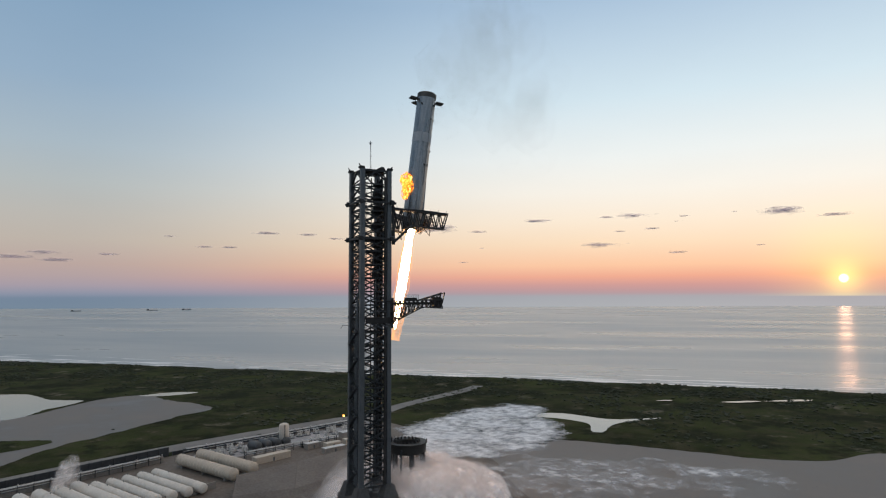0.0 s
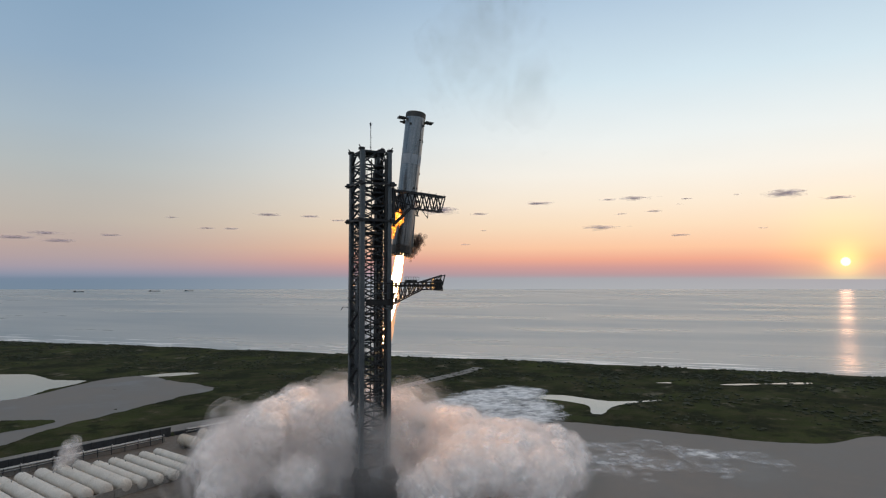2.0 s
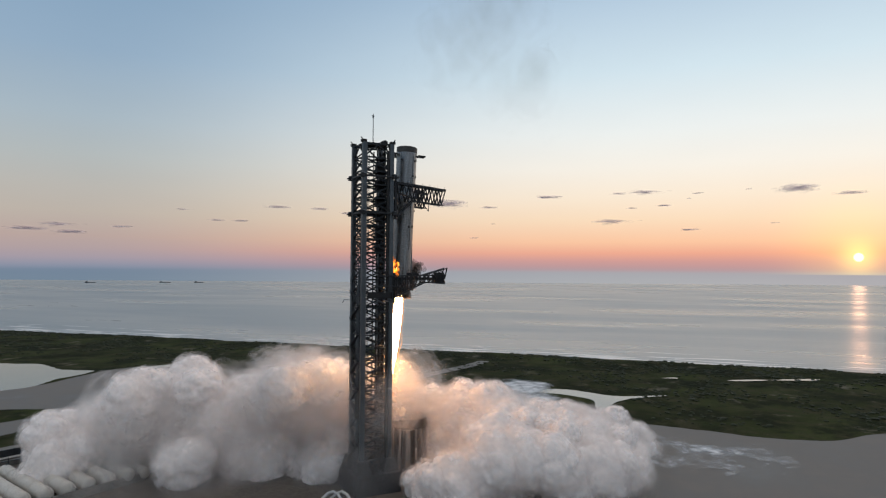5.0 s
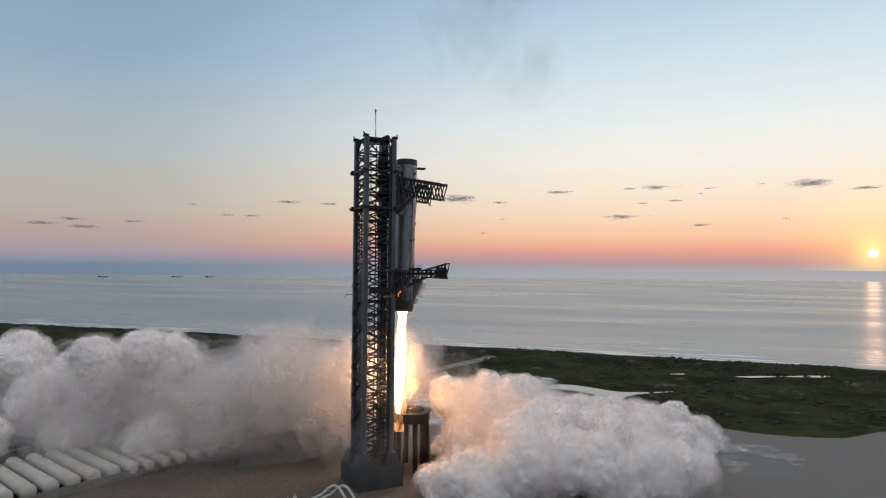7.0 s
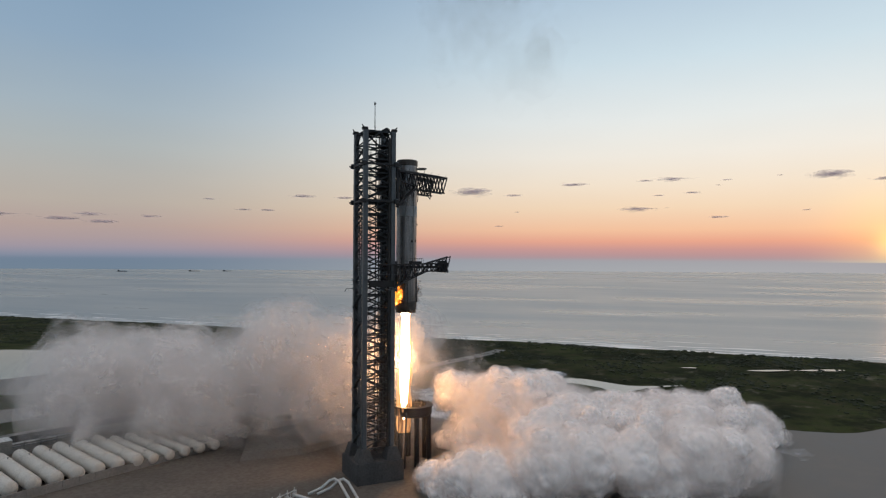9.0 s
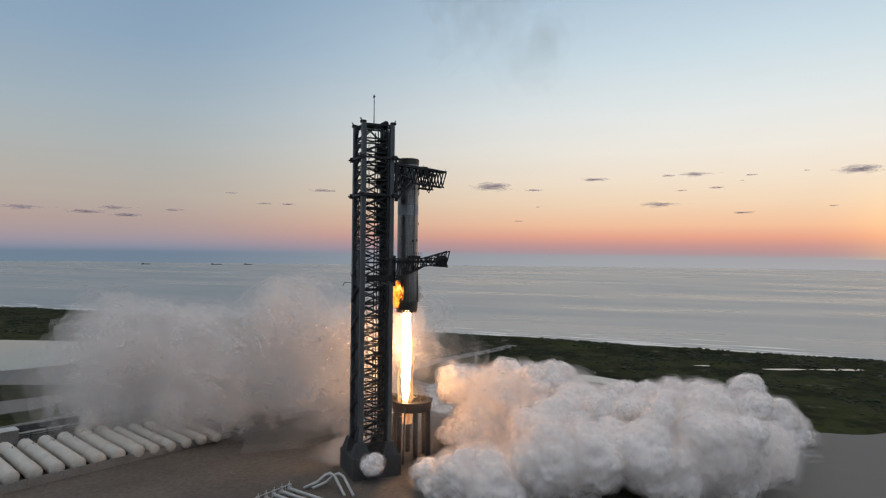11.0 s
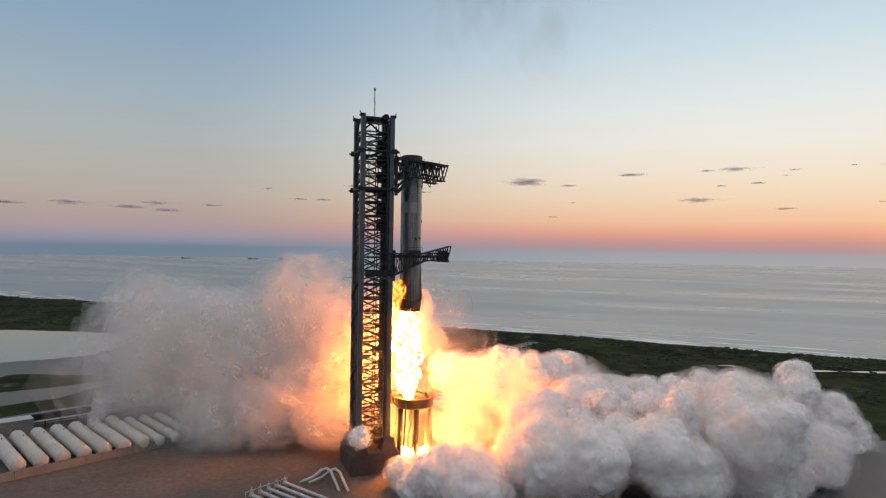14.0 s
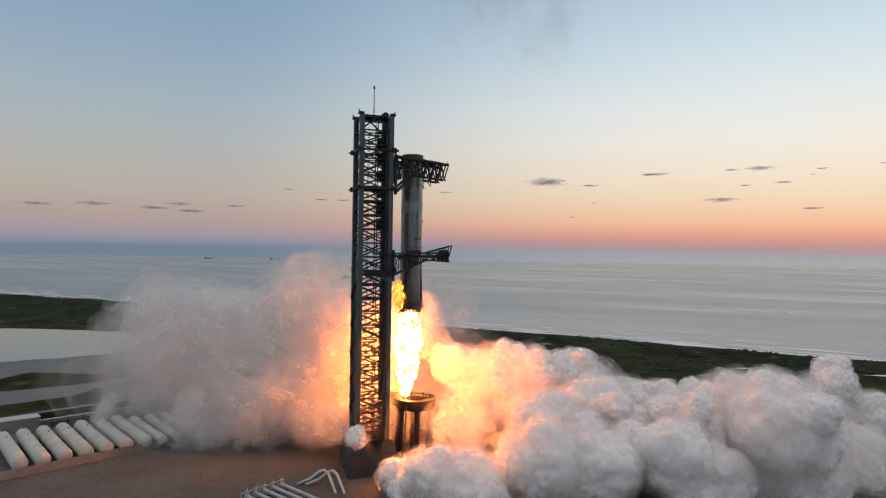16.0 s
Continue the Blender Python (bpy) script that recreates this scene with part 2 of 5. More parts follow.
STEAM = steam_puff("dense_steam", (0.965, 0.915, 0.89), (0.985, 0.95, 0.93), (0.32, 0.66), 0.0)
STEAM_VEIL = steam_puff("steam_veil", (0.965, 0.915, 0.89), (0.985, 0.95, 0.93), (0.36, 0.68), 0.5)
SMOKE_FAINT = soft_material("faint_brown_smoke", (0.55, 0.5, 0.43), (0.62, 0.57, 0.5), 0.003, 0.015)
SMOKE_DARK = soft_material("brown_smoke", (0.2, 0.14, 0.11), (0.34, 0.26, 0.22), 0.05, 0.3)
SKY_CLOUD = soft_material("mauve_cloud", (0.74, 0.64, 0.72), (0.9, 0.74, 0.76), 0.03, 0.13)


def sea_material():
    k = Nodes("dawn_sea")
    v = k.coords(True)
    s = k.n("SeparateXYZ", Vector=v)
    off = s.outputs[1]
    swell = k.noise(k.coords(True, (0.02, 0.09, 1)), 1.0, 3, 0.5)
    chop = k.noise(k.coords(True, (0.12, 0.4, 1)), 1.0, 4, 0.6)
    slick = k.noise(k.coords(True, (0.0011, 0.0045, 1)), 1.0, 5, 0.55)
    h = k.n("Math")
    h.operation = "ADD"
    k.put(h.inputs[0], swell)
    k.put(h.inputs[1], k.span(chop, 0, 1, 0, 0.3))
    crest = k.noise(k.coords(True, (0.009, 0.085, 1)), 1.0, 4, 0.6)
    lim = k.span(off, -170, -5, 0.76, 0.5)
    g = k.n("Math")
    g.operation = "SUBTRACT"
    k.put(g.inputs[0], crest)
    k.put(g.inputs[1], lim)
    foam = k.span(g.outputs[0], 0.0, 0.05)
    trail = k.n("TexNoise", Vector=k.coords(True, (0.0016, 0.009, 1)), Scale=1.0, Detail=2.0)
    line = k.span(trail.outputs[0], 0.655, 0.68, 0, 0.3)
    col = k.mix(k.span(slick, 0.42, 0.6), (0.215, 0.26, 0.29), (0.255, 0.29, 0.305))
    col = k.mix(line, col, (0.5, 0.52, 0.53))
    col = k.mix(foam, col, (0.75, 0.75, 0.74))
    rough = k.span(slick, 0.4, 0.62, 0.34, 0.26)
    p = k.n("BsdfPrincipled", Base_Color=col, Roughness=rough, IOR=1.33)
    k.put(p.inputs["Normal"], k.bump(h.outputs[0], k.span(off, -700, -40, 0.02, 0.3), 2.0))
    return k.done(p.outputs[0])


def land_material():
    k = Nodes("dune_grassland")
    v = k.coords(False)
    big = k.noise(v, 0.012, 5, 0.6)
    mid = k.noise(v, 0.06, 6, 0.65)
    fine = k.noise(v, 0.9, 5, 0.7)
    col = k.mix(k.span(big, 0.38, 0.62), (0.016, 0.02, 0.008), (0.052, 0.064, 0.02))
    col = k.mix(k.span(mid, 0.46, 0.64, 0, 0.75), col, (0.07, 0.06, 0.034))
    dark = k.noise(v, 0.022, 6, 0.7)
    col = k.mix(k.span(dark, 0.5, 0.58, 0, 0.8), col, (0.011, 0.015, 0.007))
    col = k.mix(k.span(fine, 0.35, 0.7, 0, 0.6), col, (0.012, 0.017, 0.008))
    bare = k.noise(k.coords(False, (1, 1, 1)), 0.03, 7, 0.7)
    col = k.mix(k.span(bare, 0.6, 0.68, 0, 0.7), col, (0.17, 0.155, 0.12))
    z = k.n("SeparateXYZ", Vector=v).outputs[2]
    col = k.mix(k.span(z, 0.25, 0.85, 1.0, 0.0), col, (0.24, 0.215, 0.18))
    p = k.n("BsdfPrincipled", Base_Color=col, Roughness=0.95)
    p.inputs["Specular IOR Level"].default_value = 0.05
    k.put(p.inputs["Normal"], k.bump(fine, 0.8, 0.5))
    return k.done(p.outputs[0])


def wet_material(name, a, b, rough_lo, rough_hi, scale):
    k = Nodes(name)
    v = k.coords(False)
    t, f = k.noise(v, scale, 6, 0.6), k.noise(v, 1.2, 5)
    col = k.mix(k.span(t, 0.35, 0.65), a, b)
    p = k.n("BsdfPrincipled", Base_Color=col, Roughness=k.span(t, 0.35, 0.65, rough_lo, rough_hi))
    k.put(p.inputs["Normal"], k.bump(f, 0.12, 0.05))
    return k.done(p.outputs[0])


SEA = sea_material()
LAND = land_material()
MUD = wet_material("wet_mud_flat", (0.11, 0.104, 0.097), (0.19, 0.172, 0.155), 0.5, 0.9, 0.02)
POND = wet_material("still_shallow_water", (0.1, 0.12, 0.13), (0.14, 0.16, 0.16), 0.03, 0.08, 0.05)
BUSH = surface("dark_shrub_leaves", (0.014, 0.02, 0.008), (0.035, 0.044, 0.017), 0.9, 0, 0.02, 1.0)
SAND = surface("wet_beach_sand", (0.2, 0.175, 0.145), (0.3, 0.265, 0.22), 0.7, 0, 0.02, 0.4)


def mist_material():
    """Thin frothy water and mist: dense where the sheet says so, torn into streaks."""
    k = Nodes("low_white_mist")
    rho = k.n("Attribute")
    rho.attribute_name = "steam_thickness"
    v = k.coords(False)
    warp = k.noise(v, 0.05, 4, 0.6)
    fine = k.noise(k.coords(False, (1.0, 1.0, 1.0)), 0.17, 8, 0.72)
    both = k.n("Math")
    both.operation = "ADD"
    k.put(both.inputs[0], k.span(fine, 0.3, 0.7, -0.25, 0.25))
    k.put(both.inputs[1], k.span(warp, 0.3, 0.7, -0.28, 0.28))
    sum2 = k.n("Math")
    sum2.operation = "ADD"
    k.put(sum2.inputs[0], both.outputs[0])
    k.put(sum2.inputs[1], rho.outputs["Fac"])
    col = k.mix(k.span(fine, 0.35, 0.65), (0.5, 0.53, 0.57), (0.88, 0.89, 0.9))
    m = k.n("MixShader", Fac=k.span(sum2.outputs[0], 0.12, 0.85, 0.0, 0.92))
    k.put(m.inputs[1], k.n("BsdfTransparent").outputs[0])
    k.put(m.inputs[2], k.n("BsdfDiffuse", Color=col).outputs[0])
    return k.done(m.outputs[0])


FOAM = mist_material()
BERM = surface("grey_brown_berm_concrete", (0.12, 0.11, 0.1), (0.19, 0.175, 0.16), 0.9, 0, 0.06, 0.9)
FROSTED = surface("frost_white_gravel", (0.22, 0.22, 0.22), (0.46, 0.46, 0.47), 0.9, 0, 0.09, 1.4)

# ---- building helpers ----
UNIT = {}


def unit_mesh(kind, sides=12):
    """Shared one-metre meshes along z: 'beam' is an H section, 'box' a bevelled bar, 'tube' a pipe."""
    key = (kind, sides)
    if key in UNIT:
        return UNIT[key]
    me = bpy.data.meshes.new(kind)
    if kind == "beam":
        prof = [(-.5, -.5), (.5, -.5), (.5, -.32), (.14, -.32), (.14, .32), (.5, .32), (.5, .5), (-.5, .5), (-.5, .32), (-.14, .32), (-.14, -.32), (-.5, -.32)]
    elif kind == "box":
        prof = [(-.42, -.5), (.42, -.5), (.5, -.42), (.5, .42), (.42, .5), (-.42, .5), (-.5, .42), (-.5, -.42)]
    else:
        prof = [(0.5 * math.cos(2 * math.pi * i / sides), 0.5 * math.sin(2 * math.pi * i / sides)) for i in range(sides)]
    n = len(prof)
    vs = [(x, y, 0) for x, y in prof] + [(x, y, 1) for x, y in prof]
    fs = [(i, (i + 1) % n, n + (i + 1) % n, n + i) for i in range(n)] + [tuple(range(n))[::-1], tuple(range(n, 2 * n))]
    me.from_pydata(vs, [], fs)
    if kind == "tube":
        for p in me.polygons[:n]:
            p.use_smooth = True
    me.update()
    UNIT[key] = me
    return me


def thing(name, label, category, m=None, group="", kind=""):
    ob = new(name)
    ob.empty_display_size = 0.5
    if m is not None:
        ob.matrix_basis = m
    return tagged(ob, label, category, group, kind)


def with_material(me, material):
    """The mesh with this material: one shared copy for each pair."""
    key = (me.name, material.name)
    if key not in UNIT:
        c = me if not me.materials else me.copy()
        if c.materials:
            c.materials.clear()
        c.materials.append(material)
        UNIT[key] = c
        if c is me:
            UNIT[key] = me.copy()
            me.materials.clear()
    return UNIT[key]


def bar(name, a, b, w, material, parent, kind="beam", d=None, label=""):
    """A straight member from a to b, w wide and d deep, as a part of parent (in its space)."""
    a, b = Vector(a), Vector(b)
    ob = new(name, with_material(unit_mesh(kind), material))
    z = (b - a).normalized()
    up = Vector((0, 0, 1)) if abs(z.z) < 0.99 else Vector((0, 1, 0))
    x = up.cross(z).normalized()
    y = z.cross(x)
    rot = Matrix((x, y, z)).transposed().to_4x4()
    ob.parent = parent
    ob.matrix_basis = Matrix.Translation(a) @ rot @ Matrix.Diagonal((w, d or w, (b - a).length, 1))
    if label:
        tagged(ob, label)
    return ob


def part(name, bm, material, parent=None, label="", smooth=False, m=None):
    me = bpy.data.meshes.new(name)
    bm.to_mesh(me)
    bm.free()
    me.materials.append(material)
    if smooth:
        for p in me.polygons:
            p.use_smooth = True
    ob = new(name, me)
    ob.parent = parent
    if m is not None:
        ob.matrix_basis = m
    if label:
        tagged(ob, label)
    return ob


def lathe(profile, sides=48, cap=True):
    """A turned body from (radius, height) pairs."""
    bm = bmesh.new()
    rings = [[bm.verts.new((r * math.cos(2 * math.pi * i / sides), r * math.sin(2 * math.pi * i / sides), z)) for i in range(sides)] for r, z in profile]
    for lo, hi in zip(rings, rings[1:]):
        for i in range(sides):
            bm.faces.new((lo[i], lo[(i + 1) % sides], hi[(i + 1) % sides], hi[i]))
    if cap:
        bm.faces.new(rings[0][::-1])
        bm.faces.new(rings[-1])
    return bm


def block(x0, y0, z0, x1, y1, z1, bevel=0.1, taper=0.0):
    bm = bmesh.new()
    t = taper
    lo = [bm.verts.new(p) for p in ((x0, y0, z0), (x1, y0, z0), (x1, y1, z0), (x0, y1, z0))]
    hi = [bm.verts.new(p) for p in ((x0 + t, y0 + t, z1), (x1 - t, y0 + t, z1), (x1 - t, y1 - t, z1), (x0 + t, y1 - t, z1))]
    bm.faces.new(lo[::-1])
    bm.faces.new(hi)
    for i in range(4):
        bm.faces.new((lo[i], lo[(i + 1) % 4], hi[(i + 1) % 4], hi[i]))
    if bevel:
        bmesh.ops.bevel(bm, geom=bm.edges[:], offset=bevel, segments=2, affect="EDGES")
    return bm


def lumpy(seed, sub, amp, lobes, detail, squash=1.0, shells=(1.0,)):
    """A billowing body of radius about 1: rounded lobes in three sizes."""
    src = bmesh.new()
    bmesh.ops.create_icosphere(src, subdivisions=sub, radius=1)
    base = [v.co.copy() for v in src.verts]
    faces = [[v.index for v in f.verts] for f in src.faces]
    src.free()
    rng = random.Random(seed)
    vs, fs = [], []
    for s in shells:
        off = Vector((rng.uniform(-50, 50), rng.uniform(-50, 50), rng.uniform(-50, 50)))
        start = len(vs)
        for p in base:
            warp = p + 0.25 * noise.noise_vector(p * 1.3 + off)
            r, a, f = 0.72, amp, lobes
            for _ in range(detail):
                d = noise.voronoi(warp * f + off)[0][0]
                r += a * (1 - min(d * d * 1.6, 1.0))
                a *= 0.46
                f *= 2.1
            q = p * (r * s)
            vs.append((q.x, q.y, q.z * squash))
        fs += [[i + start for i in f] for f in faces]
    me = bpy.data.meshes.new("billow")
    me.from_pydata(vs, [], fs)
    for p in me.polygons:
        p.use_smooth = True
    me.update()
    return me


def puff(seed, skins, amp, lobes, detail, core=None):
    """A soft billow of radius about 1: nested ragged skins, each (size, density, subdivisions), round an optional core."""
    rng = random.Random(seed)
    off = Vector((rng.uniform(-50, 50), rng.uniform(-50, 50), rng.uniform(-50, 50)))
    vs, fs, rho = [], [], []
    for n, (size, density, sub) in enumerate(skins + ([core] if core else [])):
        src = bmesh.new()
        bmesh.ops.create_icosphere(src, subdivisions=sub, radius=1)
        start = len(vs)
        drift = off + Vector((0.11 * n, -0.07 * n, 0.09 * n))
        for v in src.verts:
            p = v.co
            warp = p + 0.3 * noise.noise_vector(p * 1.2 + drift)
            r, a, f = 0.74, amp, lobes
            for _ in range(detail):
                d = noise.voronoi(warp * f + drift)[0][0]
                r += a * (1 - min(d * d * 1.5, 1.0))
                a *= 0.42
                f *= 2.15
            r += 0.05 * noise.noise(p * 5 + drift * 3)
            vs.append(tuple(p * (r * size)))
            rho.append(density)
        fs += [[v.index + start for v in f.verts] for f in src.faces]
        src.free()
    me = bpy.data.meshes.new("billow")
    me.from_pydata(vs, [], fs)
    me.attributes.new("steam_thickness", "FLOAT", "POINT").data.foreach_set("value", rho)
    for p in me.polygons:
        p.use_smooth = True
    me.update()
    return me


def soft(seed, count, small, flat=1.0):
    """A drifting body of many small clumps, dense in the middle and thinning outwards."""
    src = bmesh.new()
    bmesh.ops.create_icosphere(src, subdivisions=2, radius=1)
    base = [v.co.copy() for v in src.verts]
    faces = [[v.index for v in f.verts] for f in src.faces]
    src.free()
    rng = random.Random(seed)
    vs, fs = [], []
    for _ in range(count):
        c = Vector((rng.gauss(0, 0.42), rng.gauss(0, 0.42), rng.gauss(0, 0.36) * flat))
        c += 0.35 * noise.noise_vector(c * 1.7 + Vector((seed, 0, 0)))
        r = small * rng.uniform(0.6, 1.5) * max(0.45, 1.25 - 0.5 * c.length)
        off = Vector((rng.uniform(-9, 9), rng.uniform(-9, 9), rng.uniform(-9, 9)))
        start = len(vs)
        for p in base:
            q = p * (r * (1 + 0.45 * noise.noise(p * 1.6 + off))) 
            vs.append((c.x + q.x, c.y + q.y, c.z + q.z * (0.5 + 0.5 * flat)))
        fs += [[i + start for i in f] for f in faces]
    me = bpy.data.meshes.new("wisp")
    me.from_pydata(vs, [], fs)
    for p in me.polygons:
        p.use_smooth = True
    me.update()
    return me


# ---- ground, sea and ponds ----
SHORE = Vector((163, 480, 0))
ALONG = Vector((751, -811, 0)).normalized()
SEAWARD = Vector((811, 751, 0)).normalized()
SHORE_M = Matrix.Translation(SHORE) @ Matrix((ALONG, -SEAWARD, Vector((0, 0, 1)))).transposed().to_4x4()
# in shore space: x runs along the beach, +y inland, -y out to sea


def strip(name, xs, ys, height, material, m, kind="structure"):
    vs = [(x, y, height(x, y)) for y in ys for x in xs]
    n = len(xs)
    fs = [(j * n + i, j * n + i + 1, (j + 1) * n + i + 1, (j + 1) * n + i) for j in range(len(ys) - 1) for i in range(n - 1)]
    me = bpy.data.meshes.new(name)
    me.from_pydata(vs, [], fs)
    for p in me.polygons:
        p.use_smooth = True
    me.materials.append(material)
    ob = new(name, me)
    ob.matrix_basis = m
    return ob


def spread(a, b, n, power):
    """Steps from a to b that are close together near 0."""
    out = []
    for i in range(n):
        t = a + (b - a) * i / (n - 1)
        out.append(math.copysign(abs(t) ** power, t))
    return out


def shoreline(x):
    return 9 * noise.noise(Vector((x * 0.008, 3.1, 0))) + 3 * noise.noise(Vector((x * 0.04, 7.7, 0))) + 0.00006 * min(abs(x), 900) ** 2 * (1 if x < 0 else 0.2)


def in_pad(p):
    return -420 < p.x < 345 and -260 < p.y < 560


def ground_height(x, y):
    w = SHORE_M @ Vector((x, y, 0))
    d = y - shoreline(x)
    if d < 0:
        return max(-3.0, d * 0.04)
    rise = min(d / 14, 1.0)
    dune = math.exp(-((d - 32) / 22) ** 2) * (1.8 + 1.6 * noise.noise(Vector((x * 0.03, y * 0.03, 0))))
    rough = 0.8 * noise.noise(Vector((x * 0.05, y * 0.05, 5))) + 0.5 * noise.noise(Vector((x * 0.15, y * 0.15, 9)))
    flat = 0.0 if d < 90 else 1.0
    fade = max(0.0, min(1.0, (d - 30) / 30))
    low = 0.12 if d > 75 and in_pad(w) else 1.0
    return rise + max(dune, 0) + (0.35 + rough * 0.55) * low * min(fade, 1) * (1 - 0.4 * flat)


xs = spread(-(4600 ** 0.5), 4600 ** 0.5, 300, 2.0)
ys_land = [-60, -40, -25, -15, -8, -4] + [i * 3.0 for i in range(0, 60)] + [180 + i * 12 for i in range(30)] + [560 + i * 120 for i in range(36)]
ground = strip("ground", xs, ys_land, ground_height, LAND, SHORE_M)
tagged(ground, "dark green coastal dunes and salt grassland sloping to the beach", "ground", kind="structure")
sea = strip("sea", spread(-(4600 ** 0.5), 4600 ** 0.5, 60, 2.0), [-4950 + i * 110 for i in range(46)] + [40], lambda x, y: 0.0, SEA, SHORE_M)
tagged(sea, "calm grey-blue sea with pale surf, reflecting the dawn sky", "sea", kind="structure")


def patch(name, label, outline, z, material, seed, wobble=0.12, steps=16, kind="structure", category=""):
    """A flat sheet with an uneven natural edge: the outline, bent by noise, fanned in rings."""
    pts = []
    n = len(outline)
    c = Vector((sum(p[0] for p in outline) / n, sum(p[1] for p in outline) / n))
    for i in range(n):
        p0, p1, p2, p3 = (Vector(outline[(i + j) % n]) for j in (-1, 0, 1, 2))
        for s in range(steps):
            t = s / steps
            q = 0.5 * ((2 * p1) + (p2 - p0) * t + (2 * p0 - 5 * p1 + 4 * p2 - p3) * t * t + (3 * p1 - p0 - 3 * p2 + p3) * t ** 3)
            k = noise.noise(Vector((q.x * 0.045, q.y * 0.045, seed))) + 0.6 * noise.noise(Vector((q.x * 0.16, q.y * 0.16, seed))) + 0.5 * noise.noise(Vector((q.x * 0.4, q.y * 0.4, seed)))
            size = (q - c).length
            pts.append(q + (q - c).normalized() * k * wobble * min(size, 90))
    bm = bmesh.new()
    vs = [bm.verts.new((p.x, p.y, z)) for p in pts]
    f = bm.faces.new(vs)
    f.normal_update()
    if f.normal.z < 0:
        f.normal_flip()
    bmesh.ops.triangulate(bm, faces=[f])
    ob = part(name, bm, material)
    return tagged(ob, label, category or name.replace("_", " "), kind=kind)


patch("mud_flat", "wet grey-brown tidal mud flat beside the pond", [(-260, 330), (-155, 322), (-95, 385), (-55, 400), (-42, 372), (-12, 300), (-40, 272), (-72, 243), (-120, 200), (-150, 165), (-240, 150)], 1.16, MUD, 2, 0.05)
patch("mud_flat", "wide bare grey mud flat edged by dark grass", [(60, 95), (128, 68), (157, 66), (194, 18), (225, -28), (250, -45), (290, -50), (330, -90), (260, -200), (120, -190), (60, -60), (55, 20)], 1.14, MUD, 4, 0.05)
patch("grass_spit", "low grassy spit in the mud flat", [(-185, 250), (-140, 236), (-118, 222), (-140, 205), (-190, 195)], 1.22, LAND, 6, 0.1)
patch("pond", "still pale pond reflecting the sky", [(-330, 520), (-169, 474), (-125, 410), (-100, 391), (-125, 360), (-154, 319), (-250, 300), (-340, 330)], 1.26, POND, 3, 0.04)
patch("pond", "narrow pale pool reflecting the sky", [(-56, 397), (-30, 404), (-8, 392), (-25, 384), (-44, 386)], 1.26, POND, 5, 0.1)
patch("pond", "branching tidal pool reflecting the sky", [(180, 148), (214, 138), (232, 100), (266, 86), (238, 88), (216, 84), (196, 70), (190, 76), (205, 96), (200, 122)], 1.26, POND, 8, 0.12)
patch("pond", "small bright puddle among the dunes", [(395, 92), (428, 82), (434, 74), (420, 76)], 1.7, POND, 9, 0.1)
patch("pond", "small bright puddle among the dunes", [(360, 108), (384, 100), (392, 92), (370, 98)], 1.7, POND, 10, 0.1)
patch("pond", "small bright puddle among the dunes", [(320, 140), (332, 137), (330, 132)], 1.7, POND, 11, 0.1)
patch("pad", "scorched grey concrete launch pad", [(-190, -160), (-188, 84), (-60, 145), (62, 178), (92, 150), (96, 60), (70, -20), (60, -160)], 1.18, PAVED, 12, 0.01)
patch("road", "pale gravel road running to the beach", [(60, 172), (84, 205), (124, 236), (219, 286), (270, 326), (279, 322), (224, 275), (132, 226), (96, 196), (76, 168)], 1.32, GRAVEL, 13, 0.008)
patch("frosted_yard", "frost-white gravel yard between the pumps", [(-44, 126), (-10, 128), (30, 140), (64, 160), (60, 174), (10, 160), (-46, 142)], 1.22, FROSTED, 17, 0.05)
patch("road", "grey gravel road behind the tank farm", [(-160, 128), (-60, 172), (60, 206), (76, 196), (60, 186), (-58, 156), (-150, 112)], 1.25, GRAVEL, 14, 0.004)


def scatter_bushes(count, seed):
    rng = random.Random(seed)
    ico = bmesh.new()
    bmesh.ops.create_icosphere(ico, subdivisions=1, radius=1)
    bv, bf = [v.co.copy() for v in ico.verts], [[v.index for v in f.verts] for f in ico.faces]
    ico.free()
    vs, fs = [], []
    made = 0
    while made < count:
        x, y = rng.uniform(-750, 620), 14 + rng.random() ** 1.6 * 420
        w = SHORE_M @ Vector((x, y, 0))
        if noise.noise(Vector((w.x * 0.02, w.y * 0.02, 4))) + 0.4 * noise.noise(Vector((w.x * 0.08, w.y * 0.08, 4))) < rng.uniform(-0.25, 0.35):
            continue
        if -175 < w.x < 100 and w.y < 205 or w.x > 60 and w.y < 66 - 0.9 * (w.x - 157) and w.x < 300 or w.x < -10 and 160 < w.y < 400 or w.x < -85 and w.y < 540:
            if rng.random() > 0.02 or w.y < 165 or w.x < -85:
                continue
        if 55 < w.x < 228 and 45 < w.y < 200:
            continue
        z = ground_height(x, y)
        r = rng.uniform(0.5, 1.5) * (1.5 if rng.random() < 0.12 else 1)
        start = len(vs)
        spin = rng.uniform(0, 6.28)
        for p in bv:
            k = r * rng.uniform(0.7, 1.25)
            vs.append((x + k * p.x * 1.3, y + k * p.y * 1.3, z + 0.2 * r + 0.55 * k * p.z))
        fs += [[i + start for i in f] for f in bf]
        made += 1
    me = bpy.data.meshes.new("shrubs")
    me.from_pydata(vs, [], fs)
    me.materials.append(BUSH)
    ob = new("shrubs", me)
    ob.matrix_basis = SHORE_M
    tagged(ob, "low dark green salt shrubs scattered over the dunes", "shrubs", kind="stuff")


scatter_bushes(9000, 5)


# ---- launch tower ----
H = 5.95
FOOT, BASE, TOP = 1.2, 14.5, 143.3
BAYS = 23
BAY = (TOP - BASE) / BAYS


